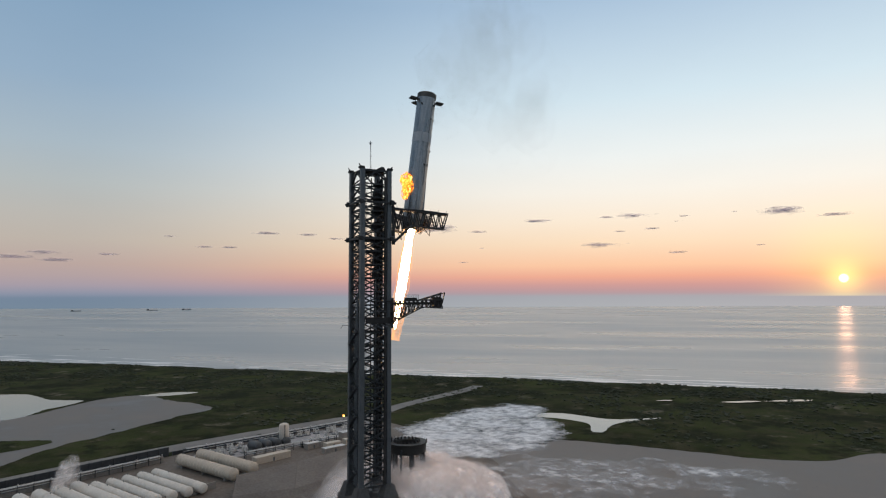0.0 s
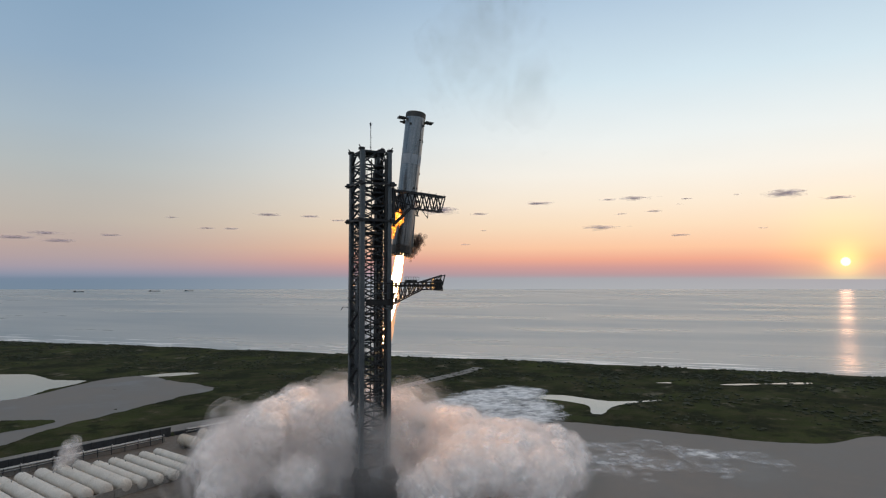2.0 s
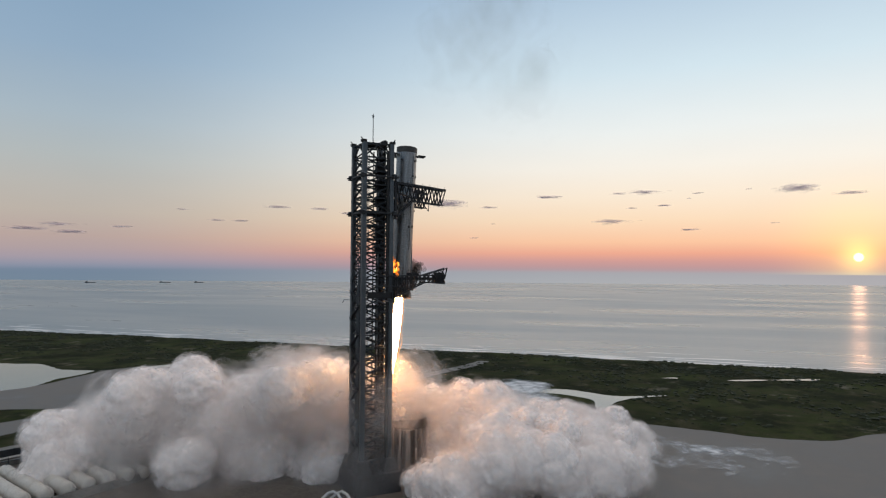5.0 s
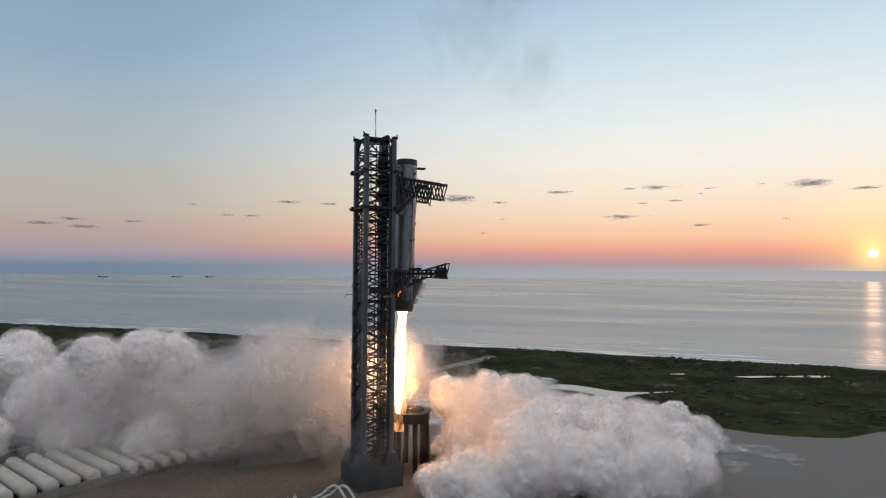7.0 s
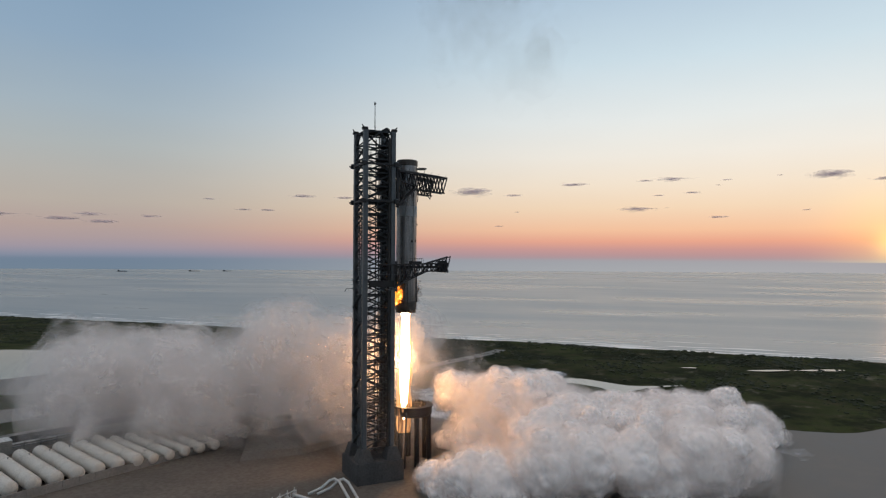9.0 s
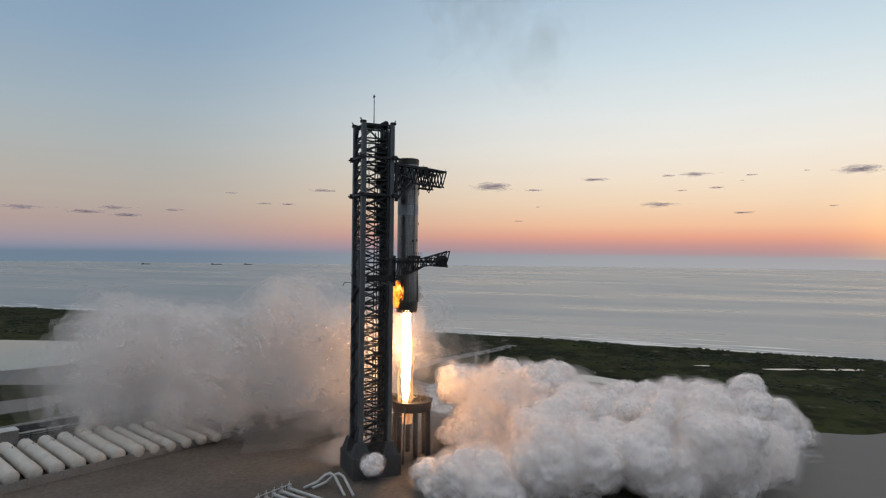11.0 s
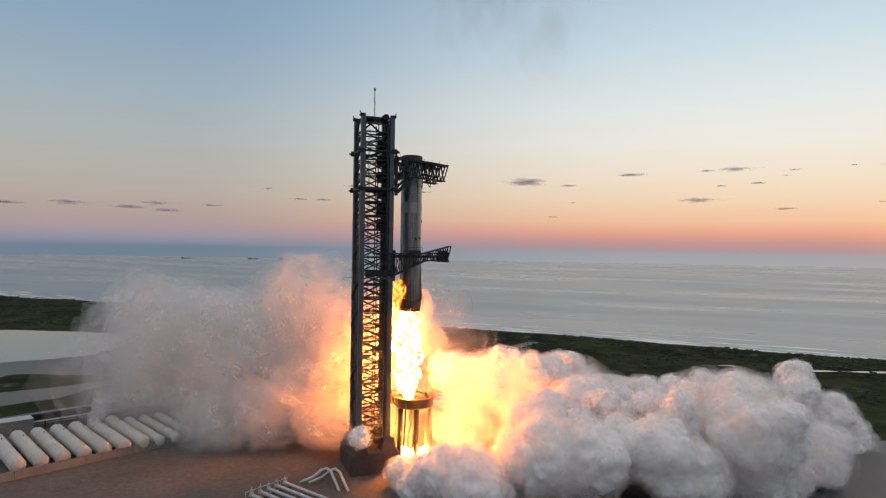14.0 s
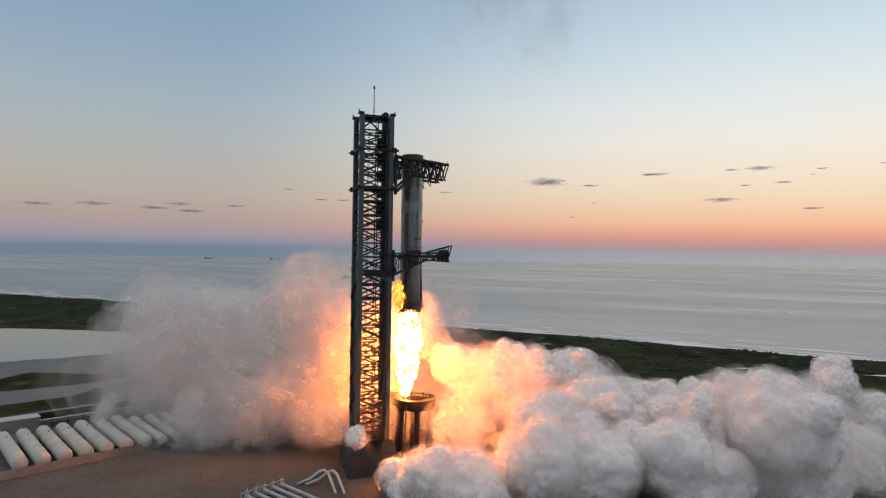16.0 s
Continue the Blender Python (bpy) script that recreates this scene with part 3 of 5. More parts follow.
def build_tower():
    tower = thing("launch_tower", "tall dark steel lattice launch tower on a concrete base", "tower", pose(0, 0, 0))
    corners = [(-H, -H), (H, -H), (H, H), (-H, H)]
    for x, y in corners:
        bar("column", (x, y, BASE - 1), (x, y, TOP), 1.9, STEEL_GREY, tower, "box")
    for i in range(BAYS + 1):
        z = BASE + i * BAY
        for j in range(4):
            a, b = corners[j], corners[(j + 1) % 4]
            bar("beam", (*a, z - 0.3), (*b, z - 0.3), 0.55, STEEL_DARK, tower)
            if i == BAYS:
                continue
            hi, m = z + BAY, ((a[0] + b[0]) / 2, (a[1] + b[1]) / 2)
            if i == BAYS - 1:
                bar("brace", (*a, z), (*m, hi - 0.5), 0.55, STEEL_DARK, tower)
                bar("brace", (*b, z), (*m, hi - 0.5), 0.55, STEEL_DARK, tower)
            else:
                bar("brace", (*a, z), (*b, hi - 0.6), 0.55, STEEL_DARK, tower)
                bar("brace", (*b, z), (*a, hi - 0.6), 0.55, STEEL_DARK, tower)
    # grated floors and the inner shaft with lift rails, pipes and ladder
    for i in range(1, BAYS + 1):
        z = BASE + i * BAY
        if i % 2 == 0 or i > BAYS - 5:
            part("floor_grating", block(1.0, -2.0, z - 0.2, 5.4, 3.4, z, 0), STEEL_BLACK, tower)
        bar("beam", (-H, 0.6, z - 0.3), (H, 0.6, z - 0.3), 0.4, STEEL_DARK, tower)
    for x, y in ((1.6, -1.2), (4.6, -1.2), (1.6, 2.6), (4.6, 2.6)):
        bar("shaft_post", (x, y, BASE), (x, y, TOP - 2), 0.36, STEEL_BLACK, tower)
    for i in range(6):
        z = TOP - 8 - 6.6 * i
        part("hoist_housing", block(1.9, -0.9, z - 4.4, 4.4, 2.3, z, 0.08), STEEL_BLACK, tower)
    for i in range(3):
        bar("riser_pipe", (-4.6 + i * 0.75, 4.9, BASE), (-4.6 + i * 0.75, 4.9, TOP - 30), 0.42, STEEL_DARK, tower, "tube")
    for i in range(4):
        bar("riser_pipe", (-6.7, -3.4 + i * 0.9, BASE), (-6.7, -3.4 + i * 0.9, 92 - i * 4), 0.45, STEEL_GREY, tower, "tube")
    for x in (-2.3, -1.7):
        bar("ladder_rail", (x, -0.5, BASE), (x, -0.5, TOP - 4), 0.12, STEEL_DARK, tower, "box")
    rungs = bmesh.new()
    for i in range(int((TOP - BASE - 6) / 0.9)):
        bmesh.ops.create_cube(rungs, size=1, matrix=Matrix.Translation((-2.0, -0.5, BASE + 1 + i * 0.9)) @ Matrix.Diagonal((0.6, 0.18, 0.2, 1)))
    tagged(part("ladder_rung", rungs, STEEL_DARK, tower), kind="stuff")
    # stair flights on the flank that faces the tanks
    for i in range(12):
        z = BASE + i * BAY
        y0, y1 = (-4.2, 4.2) if i % 2 else (4.2, -4.2)
        bar("stair_flight", (-7.1, y0, z), (-7.1, y1, z + BAY), 0.9, STEEL_DARK, tower, "beam", 0.35)
        bar("handrail", (-7.5, y0, z + 1.1), (-7.5, y1, z + BAY + 1.1), 0.1, STEEL_GREY, tower, "box")
        part("landing", block(-8.0, y1 - 0.9, z + BAY - 0.12, -6.3, y1 + 0.9, z + BAY, 0.02), STEEL_DARK, tower)
        bar("rail_post", (-7.9, y1, z + BAY), (-7.9, y1, z + BAY + 1.1), 0.1, STEEL_DARK, tower, "box")
    # guide rails of the arm carriage
    for y in (-3.6, 3.6):
        bar("guide_rail", (H + 0.9, y, BASE + 3), (H + 0.9, y, TOP - 2), 1.1, STEEL_BLACK, tower, "box")
    bar("guide_rail", (H - 1.7, -H - 0.4, BASE), (H - 1.7, -H - 0.4, TOP - 3), 0.9, STEEL_BLACK, tower, "box")
    # top frame, corner brackets, hoist sheaves
    for (x, y), (ox, oy) in zip(corners, ((-1, 0), (1, 0), (1, 0), (-1, 0))):
        part("corner_bracket", block(x - 1.1 + ox * .4, y - 1.0, TOP, x + 1.1 + ox * .4, y + 1.0, TOP + 1.1, 0.15), STEEL_BLACK, tower)
        bar("corner_hook", (x + ox * 0.9, y, TOP + 1.0), (x + ox * 1.6, y, TOP + 2.0), 0.4, STEEL_BLACK, tower, "box")
    part("roof_deck", block(-5.2, -5.2, TOP - 0.1, 5.2, 5.2, TOP + 0.35, 0.05), STEEL_BLACK, tower)
    for y in (-3, 0, 3):
        part("hoist_sheave", lathe([(1.1, -0.25), (1.3, -0.25), (1.0, 0), (1.3, 0.25), (1.1, 0.25)], 20), STEEL_BLACK, tower, m=pose(4.2, y, TOP + 0.9, 90, 0, 0))
    # concrete base with a flared pier for each column
    part("base_block", block(-10.0, -10.0, FOOT - 0.6, 10.0, 10.0, 9.5, 0.3), CONCRETE_DARK, tower, "sooty concrete base block")
    for x, y in corners:
        part("pier", block(x - 3.4, y - 3.4, 9.4, x + 3.4, y + 3.4, BASE, 0.2, 1.5), CONCRETE_DARK, tower, "flared concrete pier")
    return tower


build_tower()


def build_mast():
    mast = thing("lightning_mast", "thin grey lightning mast on the tower roof", "mast", pose(0, 0, TOP + 0.35))
    for x, y in ((-0.22, -0.22), (0.22, -0.22), (0, 0.28)):
        bar("mast_leg", (x, y, 0), (x * 0.3, y * 0.3, 11.6), 0.13, STEEL_GREY, mast, "tube")
    for i in range(12):
        z = 0.5 + i * 0.9
        bar("mast_lacing", (-0.2, -0.2, z), (0.2, -0.2, z + 0.8), 0.07, STEEL_GREY, mast, "box")
    for z, w in ((2.2, 0.5), (6.4, 0.6)):
        bar("antenna_arm", (-0.1, 0, z), (w, 0, z + 0.25), 0.1, STEEL_GREY, mast, "box")
    part("finial", lathe([(0.1, 11.4), (0.35, 11.6), (0.38, 12.4), (0.12, 12.8), (0.03, 13.3)], 12), STEEL_GREY, mast)
    bar("wind_vane", (-0.8, 0, 12.4), (0.8, 0, 12.4), 0.12, STEEL_GREY, mast, "box")


build_mast()


def ring_frame(parent, z, r, w):
    pts = [(-r, -r), (r, -r), (r, r), (-r, r)]
    for i in range(4):
        bar("ring_beam", (*pts[i], z), (*pts[(i + 1) % 4], z), w, ARM_STEEL, parent, "box")


def build_carriage():
    c = thing("arm_carriage", "black steel carriage frame clasping the tower", "carriage", pose(0, 0, 0))
    for z in (114.4, 129.6):
        ring_frame(c, z, 7.0, 0.8)
        for x, y in ((-7, -7), (7, -7), (7, 7), (-7, 7)):
            part("roller_box", block(x - 0.9, y - 0.9, z - 0.8, x + 0.9, y + 0.9, z + 0.7, 0.1), ARM_STEEL, c)
            part("roller_cap", lathe([(0.9, 0), (1.0, 0.1), (1.0, 0.35), (0.6, 0.5)], 16), STEEL_GREY, c, m=pose(x, y, z + 0.7))
        for y in (-7, 7):
            bar("outrigger", (-7, y, z), (-8.6, y, z), 0.6, ARM_STEEL, c, "box")
            bar("outrigger", (7, y, z), (8.8, y, z), 0.9, ARM_STEEL, c, "box")
    for y in (-6.6, -2.2, 2.2, 6.6):
        bar("post", (7.6, y, 114), (7.6, y, 130), 0.75, ARM_STEEL, c, "box")
    for y0, y1 in ((-6.6, -2.2), (-2.2, 2.2), (2.2, 6.6)):
        for z0, z1 in ((114.4, 122), (129.6, 122)):
            bar("diagonal", (7.6, y0, z0), (7.6, y1, z1), 0.4, ARM_STEEL, c)
    bar("cross_beam", (7.6, -7, 122), (7.6, 7, 122), 0.6, ARM_STEEL, c, "box")
    return c


build_carriage()


def build_arm(side):
    """A catching arm in its own space: pivot at the origin, x outwards, side -1 or 1 is the outer flank."""
    arm = thing("catch_arm", "black steel truss arm that swings to catch the booster", "arm", group="pair of catch arms")
    L, n = 24.5, 7
    top = lambda x: 1.0 - 0.055 * x
    low = lambda x: top(x) - (9.0 - 2.6 * min(x / 8, 1)) if x < 8 else top(x) - 6.4
    for y in (-1.1, 1.1):
        bar("top_chord", (0, y, top(0)), (L, y, top(L)), 0.7, ARM_STEEL, arm, "box")
        bar("bottom_chord", (8, y, low(8)), (L - 1.2, y, low(L)), 0.55, ARM_STEEL, arm, "box")
        bar("knee_brace", (0.2, y, -13), (8, y, low(8)), 0.6, ARM_STEEL, arm, "box")
        for i in range(n):
            a, b = L * i / n, L * (i + 1) / n
            m = (a + b) / 2
            if b > L - 0.1:
                m, b = m - 0.3, L
            za = low(m) if m > 7 else max(-13 + (m / 8) * (low(8) + 13), low(m))
            bar("web", (a, y, top(a)), (m, y, za), 0.44, ARM_STEEL, arm, "box")
            bar("web", (m, y, za), (b, y, top(b)), 0.44, ARM_STEEL, arm, "box")
    for i in range(n + 1):
        x = L * i / n
        bar("cross_tie", (x, -1.1, top(x)), (x, 1.1, top(x)), 0.35, ARM_STEEL, arm, "box")
    bm = block(0.2, -1.5, 0, L + 0.3, 1.5, 0.28, 0.03)
    for v in bm.verts:
        v.co.z += top(v.co.x) + 0.3
    part("walkway", bm, ARM_STEEL, arm)
    bm = block(9, -side * 1.5 - 0.35, 0, L - 3, -side * 1.5 + 0.35, 0.6, 0.05)
    for v in bm.verts:
        v.co.z += top(v.co.x) + 0.6
    part("landing_rail", bm, ARM_STEEL, arm, "long shock-absorbing rail")
    for i in range(7):
        x = 1 + i * 3.8
        bar("rail_post", (x, side * 1.4, top(x) + 0.5), (x, side * 1.4, top(x) + 1.5), 0.1, ARM_STEEL, arm, "box")
    bar("hinge_post", (0, 0, -14), (0, 0, 2), 1.4, ARM_STEEL, arm, "tube")
    bar("actuator", (0.6, side * 1.2, -3), (6.5, side * 1.2, -4.5), 0.7, ARM_STEEL, arm, "tube")
    bar("strut", (13.2, 0, low(13)), (16.4, 0, low(13) - 3.6), 0.25, ARM_STEEL, arm, "box")
    bar("strut", (16.6, 0, low(16)), (16.4, 0, low(13) - 3.6), 0.25, ARM_STEEL, arm, "box")
    return arm


arm_near, arm_far = build_arm(-1), build_arm(1)


def build_service_arm():
    q = thing("service_arm", "black steel quick-disconnect service arm on the tower", "arm", pose(0, 0, 0))
    ys = (-8.0, -5.0)
    top = lambda x: 88.6 + 0.02 * (x - 7)
    low = lambda x: 79.0 + 7.0 * min(max((x - 6) / 15, 0), 1) ** 0.9 if x < 21 else 86.0 - 0.06 * (x - 21)
    n = 12
    for y in ys:
        bar("top_chord", (-1, y, top(0)), (31, y, top(31)), 0.55, ARM_STEEL, q, "box")
        for i in range(n):
            a, b = 6 + 24.6 * i / n, 6 + 24.6 * (i + 1) / n
            bar("bottom_chord", (a, y, low(a)), (b, y, low(b)), 0.5, ARM_STEEL, q, "box")
            bar("web", (a, y, low(a)), (a, y, top(a)), 0.34, ARM_STEEL, q, "box")
            lo, hi = ((a, y, low(a)), (b, y, top(b))) if i % 2 else ((a, y, top(a)), (b, y, low(b)))
            bar("web", lo, hi, 0.3, ARM_STEEL, q, "box")
        bar("tip_rafter", (20, y, top(20)), (31.6, y, 92.0), 0.4, ARM_STEEL, q, "box")
        bar("tip_post", (31.6, y, 92.2), (30.4, y, 87.4), 0.4, ARM_STEEL, q, "box")
        bar("tip_post", (29.0, y, 91.0), (30.6, y, 85.4), 0.35, ARM_STEEL, q, "box")
        for x in (24, 27):
            bar("tip_web", (x, y, top(x)), (x + 1.6, y, 88.6 + (x + 1.6 - 20) * 0.29), 0.25, ARM_STEEL, q, "box")
    for i in range(n + 1):
        x = 6 + 24.6 * i / n
        bar("cross_tie", (x, ys[0], top(x)), (x, ys[1], top(x)), 0.3, ARM_STEEL, q, "box")
        bar("cross_tie", (x, ys[0], low(x)), (x, ys[1], low(x)), 0.3, ARM_STEEL, q, "box")
    part("hose_tray", block(7, -7.4, 87.0, 30, -5.6, 88.1, 0.1), ARM_STEEL, q)
    part("umbilical_head", block(26.5, -7.6, 85.6, 30.6, -5.2, 90.2, 0.3), ARM_STEEL, q)
    part("gangway_box", block(13.6, -7.8, 88.8, 18.4, -5.2, 90.0, 0.1), ARM_STEEL, q)
    for i in range(9):
        bar("rail_post", (12.5 + i * 0.8, -8.0, 88.8), (12.5 + i * 0.8, -8.0, 91.2), 0.1, ARM_STEEL, q, "box")
    bar("handrail", (12.5, -8.0, 91.2), (18.9, -8.0, 91.2), 0.12, ARM_STEEL, q, "box")
    part("mount_frame", block(-4.5, -7.6, 79.5, 6.4, -6.6, 82, 0.1), STEEL_BLACK, q)
    bar("catwalk", (-3.4, -8.3, 84.5), (9.5, -8.3, 84.5), 0.8, STEEL_GREY, q, "beam", 0.25)
    bar("hinge_post", (7.4, -6.5, 77.5), (7.4, -6.5, 90), 1.2, STEEL_BLACK, q, "tube")
    for i in range(4):
        bar("hose", (-3 + i * 2.3, -7.8, 78.6 + i * 0.2), (0 + i * 2.3, -7.9, 76.8 + i * 0.6), 0.5, STEEL_GREY, q, "tube")


build_service_arm()


def build_vent():
    v = thing("vent_pipe", "thin bent vent pipe on the tower flank", "pipe", pose(-7.2, 3, 78.5))
    bar("arm", (0.8, 0, 0), (-3.6, 0, 0.2), 0.22, STEEL_GREY, v, "tube")
    bar("spout", (-3.6, 0, 0.2), (-4.3, 0, -1.2), 0.3, STEEL_GREY, v, "tube")


build_vent()

# ---- booster ----
BL = 65.7
LEAN = [(0, 28.4, 18, 122.8, 7.5), (0.7, 25.2, 16, 114.8, 6.9), (1.5, 21.8, 14, 106.0, 7.0), (2.5, 19.2, 12, 97.4, 6.3),
        (3.5, 17.6, 10.5, 90.0, 5.2), (4.2, 17.1, 9.5, 85.4, 4.0), (5.2, 16.9, 8.6, 79.0, 2.4), (6.3, 16.9, 8, 73.8, 1.4),
        (7, 16.9, 8, 72.0, 1.2), (9, 17.8, 8, 68.6, 0.3), (10.5, 18.4, 8, 67.0, 0.1), (12, 18.9, 8, 65.4, 0.0), (14, 19.1, 8, 65.0, 0.0), (16, 19.0, 8, 64.8, 0.0)]


def booster_pose(t):
    for a, b in zip(LEAN, LEAN[1:]):
        if t <= b[0]:
            k = (t - a[0]) / (b[0] - a[0])
            x, y, z, lean = (a[i] + (b[i] - a[i]) * k for i in range(1, 5))
            return pose(x, y, z, 0, lean, 0)
    return pose(*LEAN[-1][1:4], 0, LEAN[-1][4], 0)


def build_booster():
    b = thing("rocket_booster", "tall stainless steel rocket booster with sooty engine end", "rocket")
    prof = [(4.3, 0.0), (4.5, 0.4)]
    z = 2.0
    while z < BL - 2.6:
        prof += [(4.5, z - 0.05), (4.46, z), (4.5, z + 0.05)]
        z += 1.83
    prof += [(4.5, BL - 2.6)]
    part("hull", lathe(prof, 64), BOOSTER_STEEL, b, smooth=False)
    part("engine_skirt", lathe([(4.4, 0.0), (4.75, 0.2), (4.75, 3.4), (4.56, 4.0)], 64, False), BOOSTER_DARK, b, "sooty engine skirt")
    part("frost_band", lathe([(4.5, 41.0), (4.54, 41.1), (4.54, 45.4), (4.5, 45.5)], 64, False), FROST_BAND, b, "pale frosted band")
    part("top_ring", lathe([(4.5, BL - 2.6), (4.62, BL - 2.5), (4.62, BL - 0.3), (4.3, BL), (3.9, BL), (3.7, BL - 1.5), (0.1, BL - 0.9)], 48), BOOSTER_DARK, b, "dark vented top ring")
    # four chines along the lower third and cable raceways up the side
    for az in (-150, -95, -30, 60):
        bm = block(-0.75, 0, 0, 0.75, 1.35, 19.5, 0.2)
        for v in bm.verts:
            if v.co.z > 17:
                v.co.y -= 1.2 * (v.co.z - 17) / 2.5
            if v.co.z < 1.5:
                v.co.y -= 0.5 * (1.5 - v.co.z) / 1.5
        part("chine", bm, BOOSTER_STEEL, b, m=pose(0, 0, 3.4, 0, 0, az - 90) @ pose(0, 4.3, 0))
    for az, w in ((-118, 0.55), (-72, 0.35), (100, 0.5)):
        part("raceway", block(-w / 2, 4.4, 20, w / 2, 4.75, BL - 4, 0.08), BOOSTER_STEEL, b, m=pose(0, 0, 0, 0, 0, az - 90))
    for az in (-60, 40, 120, -140):
        part("catch_pin", block(-0.4, 4.3, BL - 6.6, 0.4, 5.3, BL - 5.9, 0.08), BOOSTER_DARK, b, m=pose(0, 0, 0, 0, 0, az - 90))
    for az, z0 in ((-70, 52.5), (-40, 52.5), (-80, 30.0), (-52, 30.3), (-25, 37.5)):
        part("vent_cover", lathe([(0.55, 0), (0.5, 0.25), (0.2, 0.35)], 14), BOOSTER_DARK, b, m=pose(0, 0, z0, 0, 0, az - 90) @ pose(0, 4.45, 0, -90, 0, 0))
    # grid fins
    for az in (-10, 60, 172, -70 - 180):
        fin = part("grid_fin", block(-1.9, 4.8, -0.28, 1.9, 5.0, 0.28, 0.03), BOOSTER_DARK, b, "dark lattice grid fin", m=pose(0, 0, BL - 3.4, 0, 0, az - 90))
        bar("fin_shaft", (0, 4.2, 0), (0, 4.9, 0), 0.7, BOOSTER_DARK, fin, "tube")
        for i in range(5):
            bar("fin_slat", (-1.9 + i * 0.95, 4.9, 0), (-1.7 + i * 0.85, 8.3, 0), 0.12, BOOSTER_DARK, fin, "box", 0.55)
        for i in range(4):
            bar("fin_slat", (-1.9, 5.7 + i * 0.85, 0), (1.9, 5.7 + i * 0.85, 0), 0.12, BOOSTER_DARK, fin, "box", 0.55)
    # engines
    bell = lathe([(0.28, 0.9), (0.36, 0.4), (0.52, -0.3), (0.64, -1.1), (0.6, -1.1), (0.45, -0.3)], 14, False)
    me = bpy.data.meshes.new("engine_bell")
    bell.to_mesh(me)
    bell.free()
    me.materials.append(NOZZLE)
    for count, r in ((20, 3.9), (10, 2.3), (3, 0.85)):
        for i in range(count):
            ob = new("engine_bell", me)
            ob.parent = b
            ob.matrix_basis = pose(r * math.cos(2 * math.pi * i / count), r * math.sin(2 * math.pi * i / count), 0)
    return b


booster = build_booster()

# ---- exhaust and fire ----


def column_mesh(name, prof, wave, seed, material, parent, sides=28, label=""):
    bm = lathe(prof, sides)
    for v in bm.verts:
        n = noise.noise(Vector((v.co.x * 0.35, v.co.y * 0.35, v.co.z * 0.13 + seed)))
        m = noise.noise(Vector((v.co.x * 0.9, v.co.y * 0.9, v.co.z * 0.4 + seed)))
        k = 1 + wave * n + wave * 0.5 * m
        v.co.x *= k
        v.co.y *= k
    return part(name, bm, material, parent, label, True)


def build_exhaust():
    e = thing("exhaust_plume", "white-hot exhaust plume under the booster engines", "flame")
    core = [((1.5 + 0.55 * min(i / 14, 1)) * (1 - 0.85 * max(0, (i / 34 - 0.6) / 0.4) ** 1.6), -0.9 - 47 * i / 34) for i in range(35)]
    core[0] = (2.2, -0.9)
    core[1] = (2.0, -1.9)
    column_mesh("core", core, 0.12, 2, FLAME_CORE, e, label="blinding white flame core")
    sheath = [(1.7 + 1.6 * min(i / 14, 1) - 1.4 * max(0, i / 34 - 0.7), -1.0 - 52 * i / 34) for i in range(35)]
    sheath[0] = (2.6, -1.0)
    column_mesh("sheath", sheath, 0.26, 5, FLAME_SHEATH, e, label="orange outer flame")
    return e


exhaust = build_exhaust()
FIRE_BALLS = [lumpy(40 + i, 5, 0.3, 2.0, 5, 1.25) for i in range(3)]
for me in FIRE_BALLS:
    me.materials.append(FIRE)
FLASH_BALL = lumpy(44, 4, 0.3, 1.6, 4, 1.15)
FLASH_BALL.materials.append(FLASH)
SMALL_FIRE = [lumpy(50 + i, 4, 0.32, 1.7, 4, 1.2) for i in range(2)]
for me in SMALL_FIRE:
    me.materials.append(FIRE_SMALL)
fires, side_fires, flashes = [], [], []


def build_fires():
    rng = random.Random(11)
    for i in range(30):
        r = 2.0 + 1.3 * math.sin(math.pi * min(1, (i + 3) / 28)) + rng.uniform(-0.3, 0.1)
        ob = new("fireball", FIRE_BALLS[i % 3])
        ob.scale = (r, r, r)
        tagged(ob, "rolling yellow-orange ball of burning gas under the engines", "fire", "burning gas")
        fires.append((ob, i, rng.uniform(0, 6.28), rng.uniform(0, 360)))
    for i in range(6):
        r = rng.uniform(1.8, 2.8)
        ob = new("flame_lick", SMALL_FIRE[i % 2])
        ob.scale = (r, r, r * 1.3)
        tagged(ob, "orange flame licking the booster flank", "fire", "flames on the booster")
        side_fires.append((ob, i, rng.uniform(-1, 1), rng.uniform(0, 360)))

    for i in range(9):
        r = rng.uniform(2.9, 3.4)
        ob = new("fireball", FLASH_BALL)
        ob.scale = (r, r, r)
        tagged(ob, "yellow-orange ball of burning gas bursting over the launch mount", "fire", "burning gas")
        flashes.append((ob, i, rng.uniform(0, 6.28), rng.uniform(0, 360)))


build_fires()

# ---- launch mount ----


